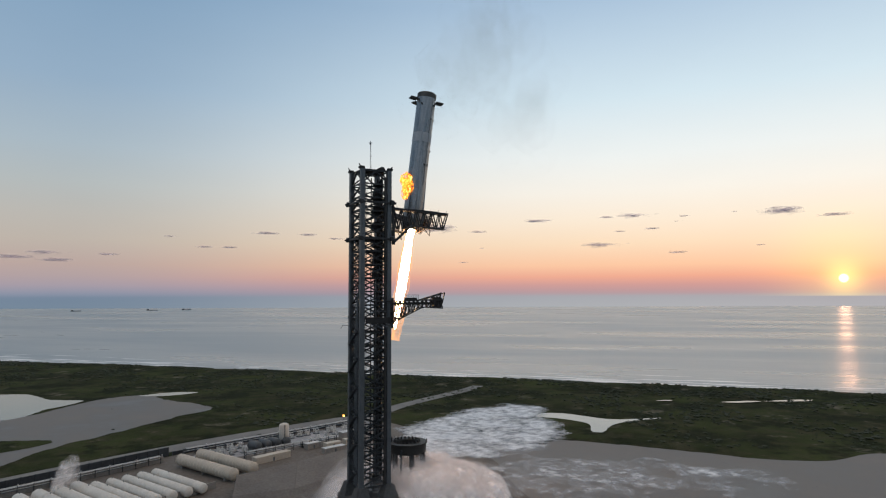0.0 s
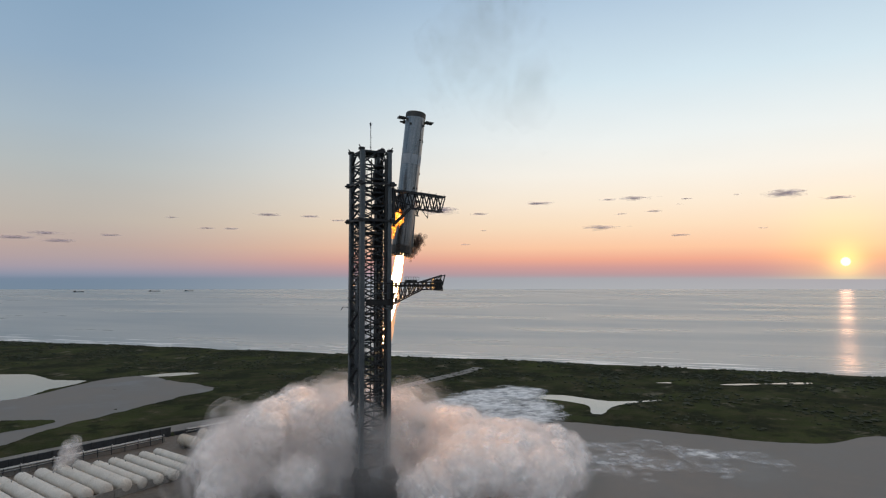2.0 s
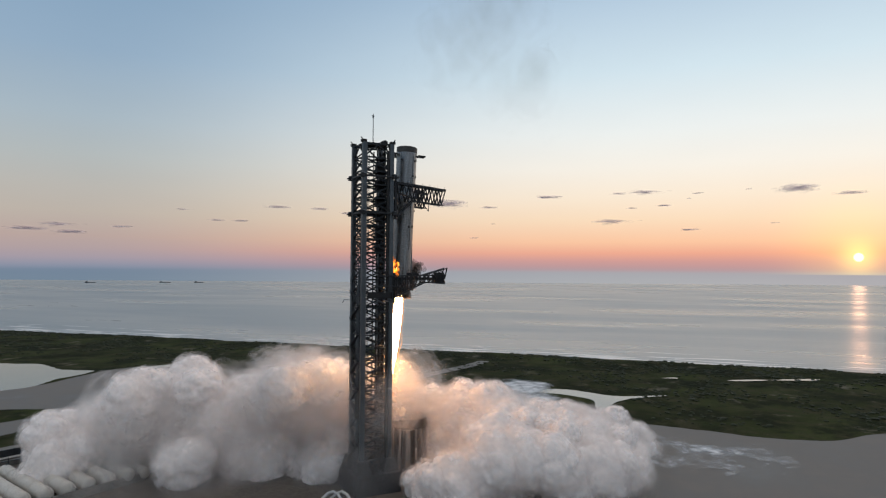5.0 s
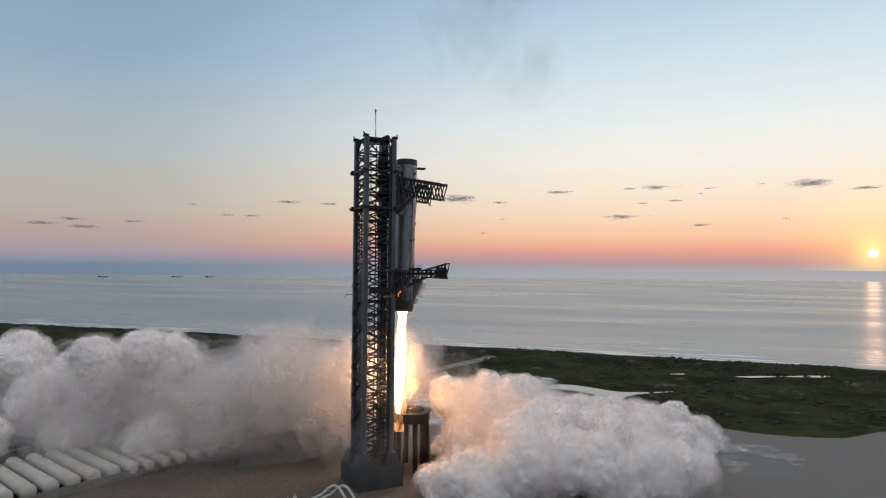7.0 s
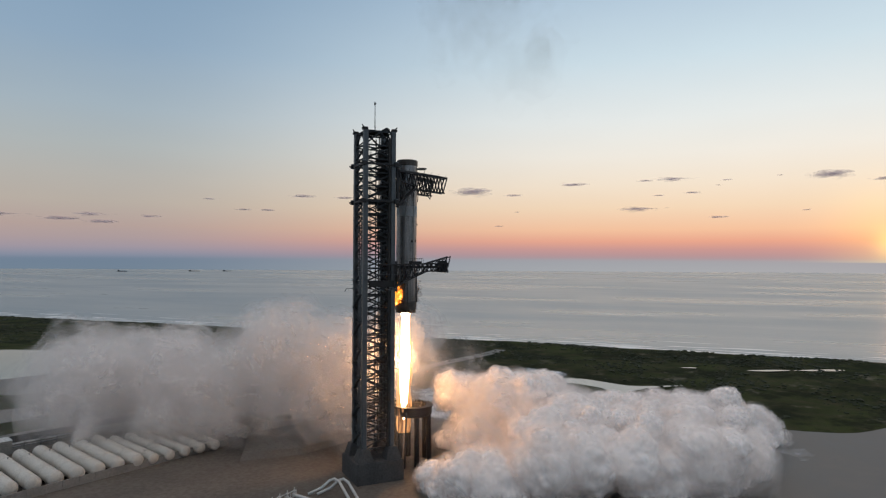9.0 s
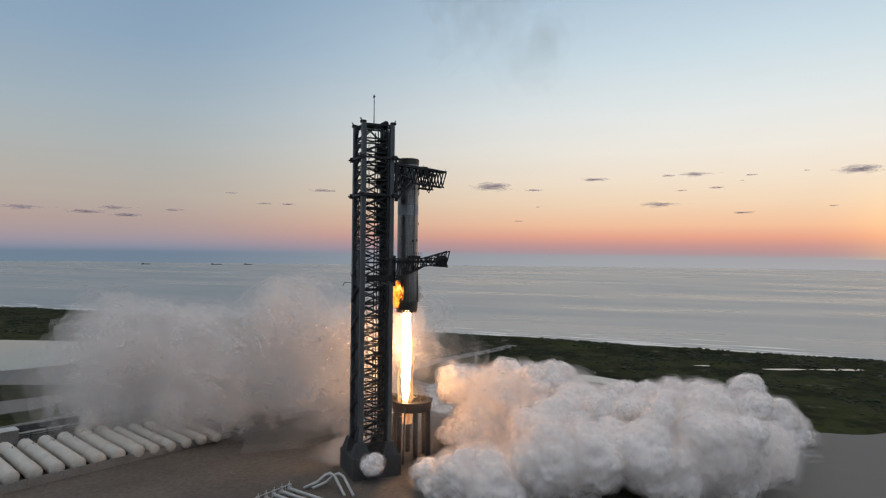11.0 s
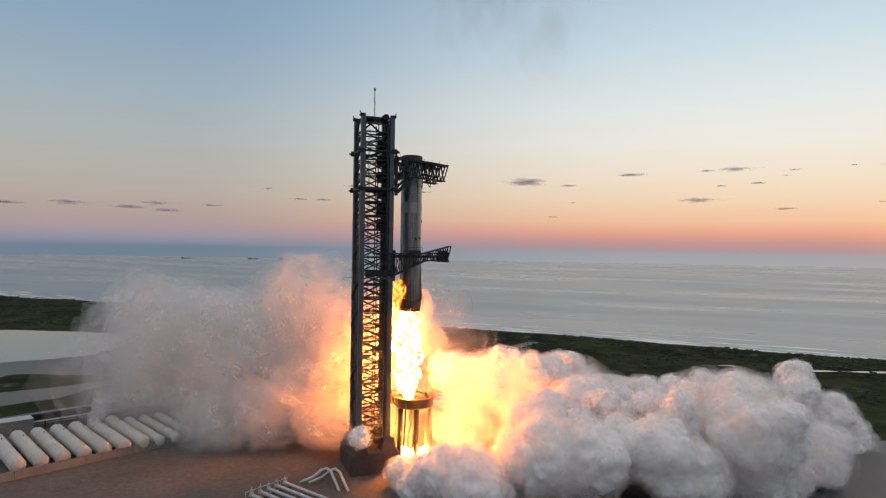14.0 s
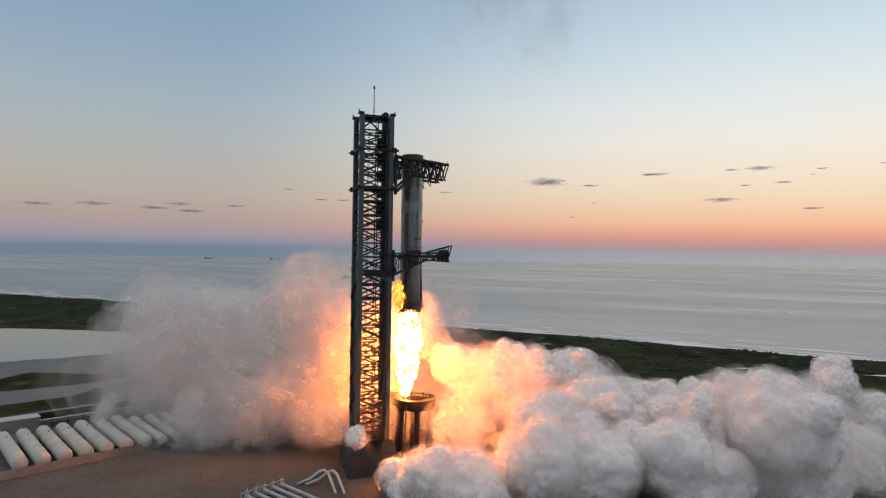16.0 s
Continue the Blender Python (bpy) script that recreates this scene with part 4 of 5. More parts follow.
def build_mount():
    m = thing("launch_mount", "dark sooty ring-shaped launch mount on thick legs", "launch mount", pose(22.5, 10.5, FOOT))
    R, Z = 8.6, 25.2
    part("ring_deck", lathe([(5.4, Z - 4.4), (R - 0.6, Z - 4.4), (R, Z - 3.8), (R, Z - 0.5), (R + 0.5, Z - 0.5), (R + 0.5, Z), (5.6, Z), (5.2, Z - 0.6), (5.4, Z - 4.4)], 40, False), STEEL_BLACK, m, "thick sooty steel ring deck")
    for i in range(6):
        a = 2 * math.pi * (i + 0.35) / 6
        x, y = 7.2 * math.cos(a), 7.2 * math.sin(a)
        bar("leg", (x * 1.08, y * 1.08, -0.3), (x, y, Z - 4.2), 2.3, STEEL_BLACK, m, "tube")
    for i in range(20):
        a = 2 * math.pi * i / 20
        bar("clamp", (5.9 * math.cos(a), 5.9 * math.sin(a), Z), (5.4 * math.cos(a), 5.4 * math.sin(a), Z + 0.9), 0.6, STEEL_BLACK, m, "box")
    part("service_cabin", block(-9.5, 2.0, Z - 3.5, -6.0, 7.5, Z + 2.2, 0.2), STEEL_BLACK, m)
    for i in range(28):
        a = 2 * math.pi * i / 28
        bar("rail_post", ((R + 0.4) * math.cos(a), (R + 0.4) * math.sin(a), Z), ((R + 0.4) * math.cos(a), (R + 0.4) * math.sin(a), Z + 1.1), 0.1, STEEL_BLACK, m, "box")
    for a in (0.4, 2.2, 4.0):
        bar("feed_pipe", (11 * math.cos(a), 11 * math.sin(a), -0.2), (8.9 * math.cos(a), 8.9 * math.sin(a), Z - 2), 0.7, STEEL_DARK, m, "tube")


build_mount()

# ---- tank farm ----


def build_tank(name, label, r, length, material, ribs, group):
    """A lying tank along +y in its own space, resting on saddles at z = 0."""
    t = thing(name, label, "tank", group=group)
    prof = [(0.05, 0)]
    for i in range(1, 7):
        a = math.pi / 2 * i / 6
        prof.append((r * math.sin(a), r * 0.55 * (1 - math.cos(a))))
    prof += [(r, length - r * 0.55)]
    for i in range(5, -1, -1):
        a = math.pi / 2 * i / 6
        prof.append((max(r * math.sin(a), 0.05), length - r * 0.55 * (1 - math.cos(a))))
    part("shell", lathe(prof, 28), material, t, smooth=True, m=pose(0, 0, r + 0.7, -90, 0, 0))
    for i in range(ribs):
        y = length * (i + 0.5) / ribs
        part("rib", lathe([(r, -0.16), (r + 0.14, -0.12), (r + 0.14, 0.12), (r, 0.16)], 28, False), material, t, m=pose(0, y, r + 0.7, -90, 0, 0))
    for k in (0.12, 0.5, 0.88):
        part("saddle", block(-r * 0.8, length * k - 0.5, 0, r * 0.8, length * k + 0.5, 1.6, 0.05, 0.1), CONCRETE, t)
    for k in (0.06, 0.3):
        bar("relief_valve", (0, length * k, 2 * r + 0.6), (0, length * k, 2 * r + 1.4), 0.35, STEEL_GREY, t, "tube")
    return t


def tank_at(x, y):
    return pose(x, y, FOOT, 0, 0, 180 + math.degrees(math.atan2(0.39, 0.92)))


def build_farm():
    g = "lying storage tanks"
    first = build_tank("storage_tank", "long white lying storage tank on concrete saddles", 2.3, 44, WHITE_TANK, 3, g)
    first.matrix_basis = tank_at(-71.5, 101.5)
    for i in range(1, 5):
        copy_thing(first, tank_at(-71.5 - 6.6 * i, 101.5 - 2.4 * i))
    big = build_tank("storage_tank", "thick white lying storage tank on concrete saddles", 2.9, 47, WHITE_TANK, 2, g)
    big.matrix_basis = tank_at(-105.5, 92)
    for i in range(1, 7):
        copy_thing(big, tank_at(-105.5 - 7.1 * i, 92 - 2.9 * i))
    ribbed = build_tank("storage_tank", "cream ribbed lying storage tank", 2.9, 50, CREAM_TANK, 18, g)
    ribbed.matrix_basis = tank_at(-57.5, 121)
    copy_thing(ribbed, tank_at(-46.5, 128))
    # walls round the tanks
    def wall(name, label, a, b, h, thick, material, cap=None):
        a, b = Vector(a), Vector(b)
        d = b - a
        m = pose(a.x, a.y, FOOT - 0.3, 0, 0, math.degrees(math.atan2(d.y, d.x)))
        w = thing(name, label, "wall", m, kind="structure")
        n = max(2, int(d.length / 6))
        for i in range(n):
            x0, x1 = d.length * i / n, d.length * (i + 1) / n
            part("panel", block(x0 + 0.03, -thick / 2, 0, x1 - 0.03, thick / 2, h, 0.04), material, w)
            if cap:
                bar("post", (x0, -thick / 2 - 0.15, 0), (x0, -thick / 2 - 0.15, h + 0.5), 0.3, cap, w, "box")
        return w
    wall("wall_back", "black panelled blast wall behind the tank farm", (-190, 88), (-60, 147), 5.2, 0.6, WALL_BLACK, STEEL_DARK)
    wall("wall_inner", "grey concrete retaining wall behind the tanks", (-180, 82), (-64, 134), 3.2, 0.5, CONCRETE)
    wall("fence_back", "low dark fence along the gravel road", (-58, 148), (66, 182), 2.2, 0.25, WALL_BLACK, STEEL_GREY)
    wall("wall_front", "low grey concrete wall in front of the tanks", (-185, -1), (-48, 70), 3.6, 0.6, CONCRETE)
    # sloped concrete berm
    berm = thing("blast_berm", "sloped grey-brown concrete blast berm", "berm", kind="structure")
    foot, crest = [(-47, 42), (-20, 40), (13, 54), (52, 74)], [(-40, 64), (-8, 75), (25, 87.5), (56, 102)]
    for i in range(3):
        bm = bmesh.new()
        f0, f1, c0, c1 = foot[i], foot[i + 1], crest[i], crest[i + 1]
        q = [bm.verts.new(p) for p in ((*f0, 0.9), (*f1, 0.9), (*c1, 0.9), (*c0, 0.9))]
        s = [bm.verts.new(p) for p in ((f0[0] + 2, f0[1] + 4, 3.5), (f1[0] + 2, f1[1] + 4, 3.5), (c1[0], c1[1] - 1.5, 7.9), (c0[0], c0[1] - 1.5, 7.9))]
        bm.faces.new(q[::-1])
        bm.faces.new(s)
        for j in range(4):
            bm.faces.new((q[j], q[(j + 1) % 4], s[(j + 1) % 4], s[j]))
        bmesh.ops.bevel(bm, geom=bm.edges[:], offset=0.15, segments=1, affect="EDGES")
        part("slab", bm, BERM, berm)
    # upright white tank
    silo = thing("upright_tank", "upright white cylindrical tank", "tank", pose(3, 138, FOOT))
    part("shell", lathe([(2.9, 0), (2.9, 12.2), (2.5, 13.0), (1.2, 13.5), (0.1, 13.6)], 32), WHITE_TANK, silo, smooth=True)
    part("skirt", lathe([(3.1, 0), (3.1, 0.8), (2.9, 0.9)], 32, False), CONCRETE, silo)
    for i in range(3):
        part("hoop", lathe([(2.9, -0.1), (3.0, -0.05), (3.0, 0.05), (2.9, 0.1)], 32, False), PIPE_WHITE, silo, m=pose(0, 0, 3 + 3.4 * i))
    bar("ladder", (-0.4, -3.1, 0), (-0.4, -3.1, 13), 0.5, STEEL_GREY, silo, "beam", 0.15)
    # dark lying drums
    for i in range(4):
        d = build_tank("pressure_drum", "dark steel lying pressure drum", 2.6, 10, CAR_PAINT, 2, "pressure drums")
        d.matrix_basis = pose(-17 + 6.0 * i, 138 + 1.6 * i, FOOT, 0, 0, 200)
    # white vaporiser skids
    rng = random.Random(3)
    spots = [(-38 + 4.3 * i + rng.uniform(-1, 1), 133 + rng.uniform(-3.5, 3.5) + 0.6 * i) for i in range(7)]
    spots += [(-34 + 6.5 * i + rng.uniform(-2, 2), 141 + 1.9 * i + rng.uniform(-2, 2)) for i in range(14)]
    spots += [(12 + 7 * i + rng.uniform(-2, 2), 132 + 4.5 * i + rng.uniform(-4, 4)) for i in range(7)]
    for x, y in spots:
        sk = thing("pump_skid", "white pump skid with pipes and valves", "pump skid", pose(x, y, FOOT, 0, 0, rng.uniform(-20, 30)), "pump skids")
        part("frame", block(-2, -1.4, 0, 2, 1.4, 0.5, 0.05), STEEL_GREY, sk)
        for j in range(4):
            h = rng.uniform(1.8, 4.2)
            bar("column", (-1.5 + j, rng.uniform(-0.9, 0.9), 0.4), (-1.5 + j, rng.uniform(-0.9, 0.9), h), rng.uniform(0.4, 0.9), PIPE_WHITE, sk, "tube")
        bar("header", (-2, 0, 2.2), (2, 0, 2.2), 0.55, PIPE_WHITE, sk, "tube")
        bar("header", (-2, 0.7, 3.2), (2, 0.7, 3.2), 0.4, PIPE_WHITE, sk, "tube")
        part("motor", block(-0.7, -1.2, 0.5, 0.7, 0.2, 1.7, 0.15), PIPE_WHITE, sk)
    # pipe racks
    for a, b, n in (((-52, 143), (62, 176), 20), ((-166, 88), (-66, 132), 16), ((-24, 118), (34, 134), 10)):
        a, b = Vector(a), Vector(b)
        d = b - a
        rack = thing("pipe_rack", "steel pipe rack carrying several pipes", "pipe rack", pose(a.x, a.y, FOOT, 0, 0, math.degrees(math.atan2(d.y, d.x))), "pipe racks")
        for i in range(n + 1):
            x = d.length * i / n
            for y in (-1, 1):
                bar("post", (x, y, 0), (x, y, 4.2), 0.28, STEEL_DARK, rack)
            bar("cross_bar", (x, -1.2, 3.4), (x, 1.2, 3.4), 0.24, STEEL_DARK, rack)
            bar("cross_bar", (x, -1.2, 2.0), (x, 1.2, 2.0), 0.2, STEEL_DARK, rack)
            if i % 2 == 0:
                bar("valve", (x + 0.8, rng.uniform(-0.8, 0.8), 3.5), (x + 0.8, rng.uniform(-0.8, 0.8), 4.7), 0.45, PIPE_WHITE, rack, "tube")
        for y, z, w, mt in ((-0.8, 3.75, 0.45, PIPE_WHITE), (-0.1, 3.7, 0.35, STEEL_GREY), (0.5, 3.8, 0.5, PIPE_WHITE), (-0.5, 2.3, 0.4, STEEL_GREY), (0.4, 2.3, 0.5, PIPE_WHITE)):
            bar("pipe", (0, y, z), (d.length, y, z), w, mt, rack, "tube")
    # site cabins and containers
    for i, (x, y, l, w, h, r) in enumerate(((16, 124, 9, 4, 3.2, 18), (27, 120, 10, 4, 3, 14), (24, 109, 14, 4, 3, 14), (40, 124, 9, 4, 3, 12), (44, 140, 10, 5, 4, 15), (-12, 108, 22, 4.5, 3.4, 20), (-152, 96, 26, 8, 6, 22))):
        c = thing("site_cabin", "pale flat-roofed site cabin", "cabin", pose(x, y, FOOT, 0, 0, r), "site cabins")
        part("body", block(-l / 2, -w / 2, 0, l / 2, w / 2, h, 0.06), CREAM_TANK if i % 2 else CONCRETE, c)
        part("roof", block(-l / 2 - 0.15, -w / 2 - 0.15, h, l / 2 + 0.15, w / 2 + 0.15, h + 0.2, 0.04), PIPE_WHITE if i % 2 == 0 else CREAM_TANK, c)
        part("door", block(-0.5, -w / 2 - 0.05, 0.1, 0.5, -w / 2, 2.2, 0.01), STEEL_GREY, c)
    # amber beacon
    lamp = thing("beacon", "amber warning beacon on a post", "beacon", pose(58, 184, FOOT))
    bar("post", (0, 0, 0), (0, 0, 4.5), 0.25, STEEL_GREY, lamp, "tube")
    part("lens", lathe([(0.1, 4.5), (0.7, 4.7), (0.7, 5.6), (0.3, 6.0)], 14), AMBER, lamp)


build_farm()


def build_manifold():
    """Valve manifold and hoses on the camera side of the tower."""
    a, b = Vector((-49.5, -23)), Vector((-34, -13))
    d = b - a
    turn = math.degrees(math.atan2(d.y, d.x))
    m = thing("valve_manifold", "grey-white valve manifold with parallel insulated pipes", "manifold", pose(a.x, a.y, FOOT, 0, 0, turn))
    L = d.length
    part("frame", block(-0.5, -1.0, 0, L + 0.5, 1.0, 0.5, 0.05), STEEL_GREY, m)
    for i in range(7):
        x = L * i / 6
        bar("post", (x, 0.8, 0), (x, 0.8, 3.4), 0.22, PIPE_WHITE, m, "box")
    bar("rail", (0, 0.8, 3.4), (L, 0.8, 3.4), 0.3, PIPE_WHITE, m, "box")
    for i in range(5):
        x = L * (i + 0.5) / 5
        v = part("valve", lathe([(0.2, 2.4), (0.75, 2.5), (0.75, 2.9), (0.4, 3.0), (0.4, 3.6), (0.6, 3.7), (0.6, 4.0), (0.1, 4.1)], 14), PIPE_WHITE, m, m=pose(x, 0, 0))
        bar("stem", (0, 0, 4.0), (0.3, 0.2, 4.9), 0.3, PIPE_WHITE, v, "tube")
        bar("flange", (-0.8, 0, 2.2), (0.8, 0, 2.2), 0.9, PIPE_WHITE, v, "tube")
        bar("pipe", (x, 0, 2.2), (x, -42, 1.2), 1.25, PIPE_WHITE, m, "tube")
    for k, (x, y) in enumerate(((-20.5, -11.5), (-17.5, -13.0))):
        p = thing("bent_pipe", "thick pale insulated pipe bent over to the ground", "pipe", pose(x, y, FOOT), group="bent pipes")
        pts = [Vector((-9, 1, 0.4)), Vector((-4, 0.4, 2.2)), Vector((-1, 0, 4.6)), Vector((0.8, -0.6, 5.2)), Vector((2.0, -3, 4.6)), Vector((3.4, -12, 0.2))]
        for q0, q1 in zip(pts, pts[1:]):
            bar("pipe_run", q0, q1, 1.05, PIPE_WHITE, p, "tube")
        for q in pts[1:-1]:
            part("elbow", lathe([(0.1, -0.56), (0.4, -0.42), (0.56, 0), (0.4, 0.42), (0.1, 0.56)], 14), PIPE_WHITE, p, smooth=True, m=Matrix.Translation(q))


build_manifold()

# ---- far clouds and ships ----
CLOUDS = [(13.8, 5.45, 40), (17.4, 5.38, 35), (19.8, 5.06, 25), (-2.8, 3.42, 45), (-4.8, 3.02, 50), (-1.9, 2.85, 50), (1.6, 3.38, 30), (6.1, 4.99, 20),
          (8.8, 4.17, 25), (10.8, 4.17, 30), (37.8, 6.58, 45), (46.0, 6.84, 50), (43.8, 6.77, 25), (47.6, 5.67, 28), (49.6, 3.59, 30), (43.2, 4.38, 60),
          (44.9, 5.51, 18), (57.6, 6.67, 65), (50.2, 6.62, 18), (49.6, 6.21, 10), (32.5, 5.7, 30), (28.9, 6.02, 75), (31.2, 2.97, 16), (32.9, 4.23, 12),
          (61.1, 6.12, 40), (54.1, 6.79, 12), (55.9, 4.0, 14), (-9.0, 3.2, 55), (-13.0, 3.0, 45)]


def build_clouds():
    shapes = [soft(70 + i, 70, 0.26, 0.7) for i in range(4)]
    for me in shapes:
        me.materials.append(SKY_CLOUD)
    for i, (az, el, w) in enumerate(CLOUDS):
        d, a, e = 4300, radians(az), radians(el)
        half = w / 1130 * d / 2
        ob = new("cloud", shapes[i % 4])
        ob.matrix_basis = Matrix.Translation((-104 + d * math.sin(a) * math.cos(e), -249 + d * math.cos(a) * math.cos(e), 91 + d * math.sin(e))) @ pose(0, 0, 0, 0, 0, -az)
        ob.scale = (half * 1.05, half * 0.7, half * (0.17 if w < 65 else 0.3))
        tagged(ob, "small mauve-grey dawn cloud low over the sea", "cloud", "dawn clouds")


build_clouds()


def build_ships():
    for az, l in ((-0.5, 60), (4.9, 70), (7.5, 60)):
        a = radians(az)
        s = thing("ship", "distant dark cargo ship on the horizon", "ship", pose(-104 + 4650 * math.sin(a), -249 + 4650 * math.cos(a), 0, 0, 0, -az), "ships")
        part("hull", block(-l / 2, -8, -1, l / 2, 8, 4, 1.0, -0.5), STEEL_DARK, s)
        part("bridge", block(-l / 2 + 5, -6, 4, -l / 2 + 16, 6, 9, 0.5), STEEL_DARK, s)


build_ships()

# ---- steam ----
MOUNT = Vector((22.5, 10.5, FOOT))


def table(rows, t):
    for (t0, a), (t1, b) in zip(rows, rows[1:]):
        if t <= t1:
            k = (t - t0) / (t1 - t0)
            return a + (b - a) * k
    return rows[-1][1]


DENSE = [puff(i, [(1.1, 0.1, 4), (1.05, 0.18, 5), (1.0, 0.28, 5), (0.95, 0.4, 5)], 0.3, 1.0, 4, (0.89, 1.0, 5)) for i in range(5)]
for me in DENSE:
    me.materials.append(STEAM)
SOFT = [puff(10 + i, [(1.1, 0.12, 4), (0.98, 0.22, 5), (0.8, 0.28, 4), (0.55, 0.32, 4)], 0.32, 1.0, 4) for i in range(4)]
THIN = [puff(20 + i, [(1.08, 0.07, 4), (0.9, 0.12, 5), (0.6, 0.13, 4)], 0.34, 0.9, 4) for i in range(3)]
for me in SOFT + THIN:
    me.materials.append(STEAM_VEIL)
FAINT = [soft(30 + i, 26, 0.42, 1.2) for i in range(2)]
for me in FAINT:
    me.materials.append(SMOKE_FAINT)
DARK = soft(35, 60, 0.34)
DARK.materials.append(SMOKE_DARK)

# how far the banks reach from the mount and how high they stand (near it, midway and at their edge), in metres by the second
EDGE_R = [(0, 46), (1, 58), (2, 80), (3, 88), (4, 96), (6.5, 128), (8, 150), (9, 158), (11.5, 167), (12.5, 172), (16, 189)]
TOP_R = ([(0, 18), (1, 24), (2, 29), (4, 38), (6.5, 42), (8, 40), (12.5, 42), (16, 52)],
         [(0, 15), (1, 20), (2, 26), (4, 32), (6.5, 34), (8, 29), (12.5, 38), (16, 37)],
         [(0, 6), (1, 12), (2, 16), (4, 20), (6.5, 19), (8, 23), (12.5, 36), (16, 46)])
DEEP_R = [(0, 12), (2, 28), (4, 36), (8, 46), (16, 56)]
EDGE_L = [(0, 36), (0.5, 52), (1, 64), (2, 95), (3, 122), (4, 142), (6.5, 190), (9, 205), (12.5, 190), (16, 182)]
TOP_L = ([(0, 16), (1, 30), (2, 42), (4, 50), (6.5, 62), (8, 68), (12.5, 78), (16, 76)],
         [(0, 8), (1, 30), (2, 40), (4, 46), (6.5, 55), (8, 58), (12.5, 86), (16, 90)],
         [(0, 5), (1, 16), (2, 26), (4, 28), (6.5, 42), (8, 48), (12.5, 74), (16, 70)])
DEEP_L = [(0, 12), (2, 26), (4, 34), (8, 40), (16, 50)]
BACK_L = [(0, 4), (4, 8), (6.5, 28), (9, 40), (16, 50)]
ROLL_L = [(0, 0), (4, 0), (5.2, 22), (6.5, 70), (8, 190), (9, 300), (16, 600)]
FRESH = [(0, 0), (6.5, 0.05), (8, 0.2), (9, 0.25), (11.3, 0.4), (12.3, 0.85), (13, 1), (16, 1.15)]
TIMES = [0, 0.5, 1, 1.5, 2, 3, 4, 5.2, 6.5, 8, 9, 10.2, 11.3, 12.0, 12.5, 13.5, 14.7, 16]
ACROSS, AWAY = Vector((0.87, -0.49, 0)), Vector((0.49, 0.87, 0))
steam = []


def top_of(tops, u, t):
    a, b, c = (table(rows, t) for rows in tops)
    return a + (b - a) * min(u / 0.55, 1) if u < 0.55 else b + (c - b) * (u - 0.55) / 0.45


def steam_place(bank, u, v, w, r, t):
    """Where a puff of radius r stands at t: u outwards, v upwards and w in depth, each a share of its bank."""
    if bank == "seaward":
        edge = table(EDGE_R, t) * (1 + w * table(DEEP_R, t) / 289) - 0.95 * r
        start = table([(0, 0), (4, 3), (6.5, 10), (11.5, 10), (12.5, 3), (16, 0)], t)
        high = top_of(TOP_R, u, t) - 0.9 * r
        return MOUNT + ACROSS * (start + (edge - start) * u) + AWAY * (w * table(DEEP_R, t)) + Vector((0, 0, min(1, high) + (high - min(1, high)) * v))
    if bank == "fresh":
        k = table(FRESH, t)
        out = -14 - 82 * u * k
        high = (44 * (1 - u) ** 1.5 + 17) * k - 0.5 * r
        hidden = 2.6 * r * max(0, 1 - 1.6 * k)
        return MOUNT + ACROSS * out + AWAY * (w * 16 - 2) + Vector((0, 0, min(1, high) + (high - min(1, high)) * v - hidden))
    roll = table(ROLL_L, t) if bank == "surge" else 0.0
    out = -(table(EDGE_L, t) - 0.85 * r) * u - roll
    high = top_of(TOP_L, u, t) - 0.9 * r
    low = min(1, high) if bank == "surge" else min(table([(0, 1), (4, 3), (8, 13), (11.3, 8), (16, 6)], t), high)
    return MOUNT + ACROSS * out + AWAY * (table(BACK_L, t) + w * table(DEEP_L, t)) + Vector((0, 0, low + (high - low) * v))


def billow(name, me, r, bank, u, v, w, label, group, stretch=1.0):
    ob = new(name, me)
    seed = len(steam)
    ob.scale = (r * stretch, r * (0.85 + 0.3 * ((seed * 7) % 10) / 10), r * 0.92)
    tagged(ob, label, "steam", group, "stuff")
    steam.append((ob, r, bank, u, v, w, seed))


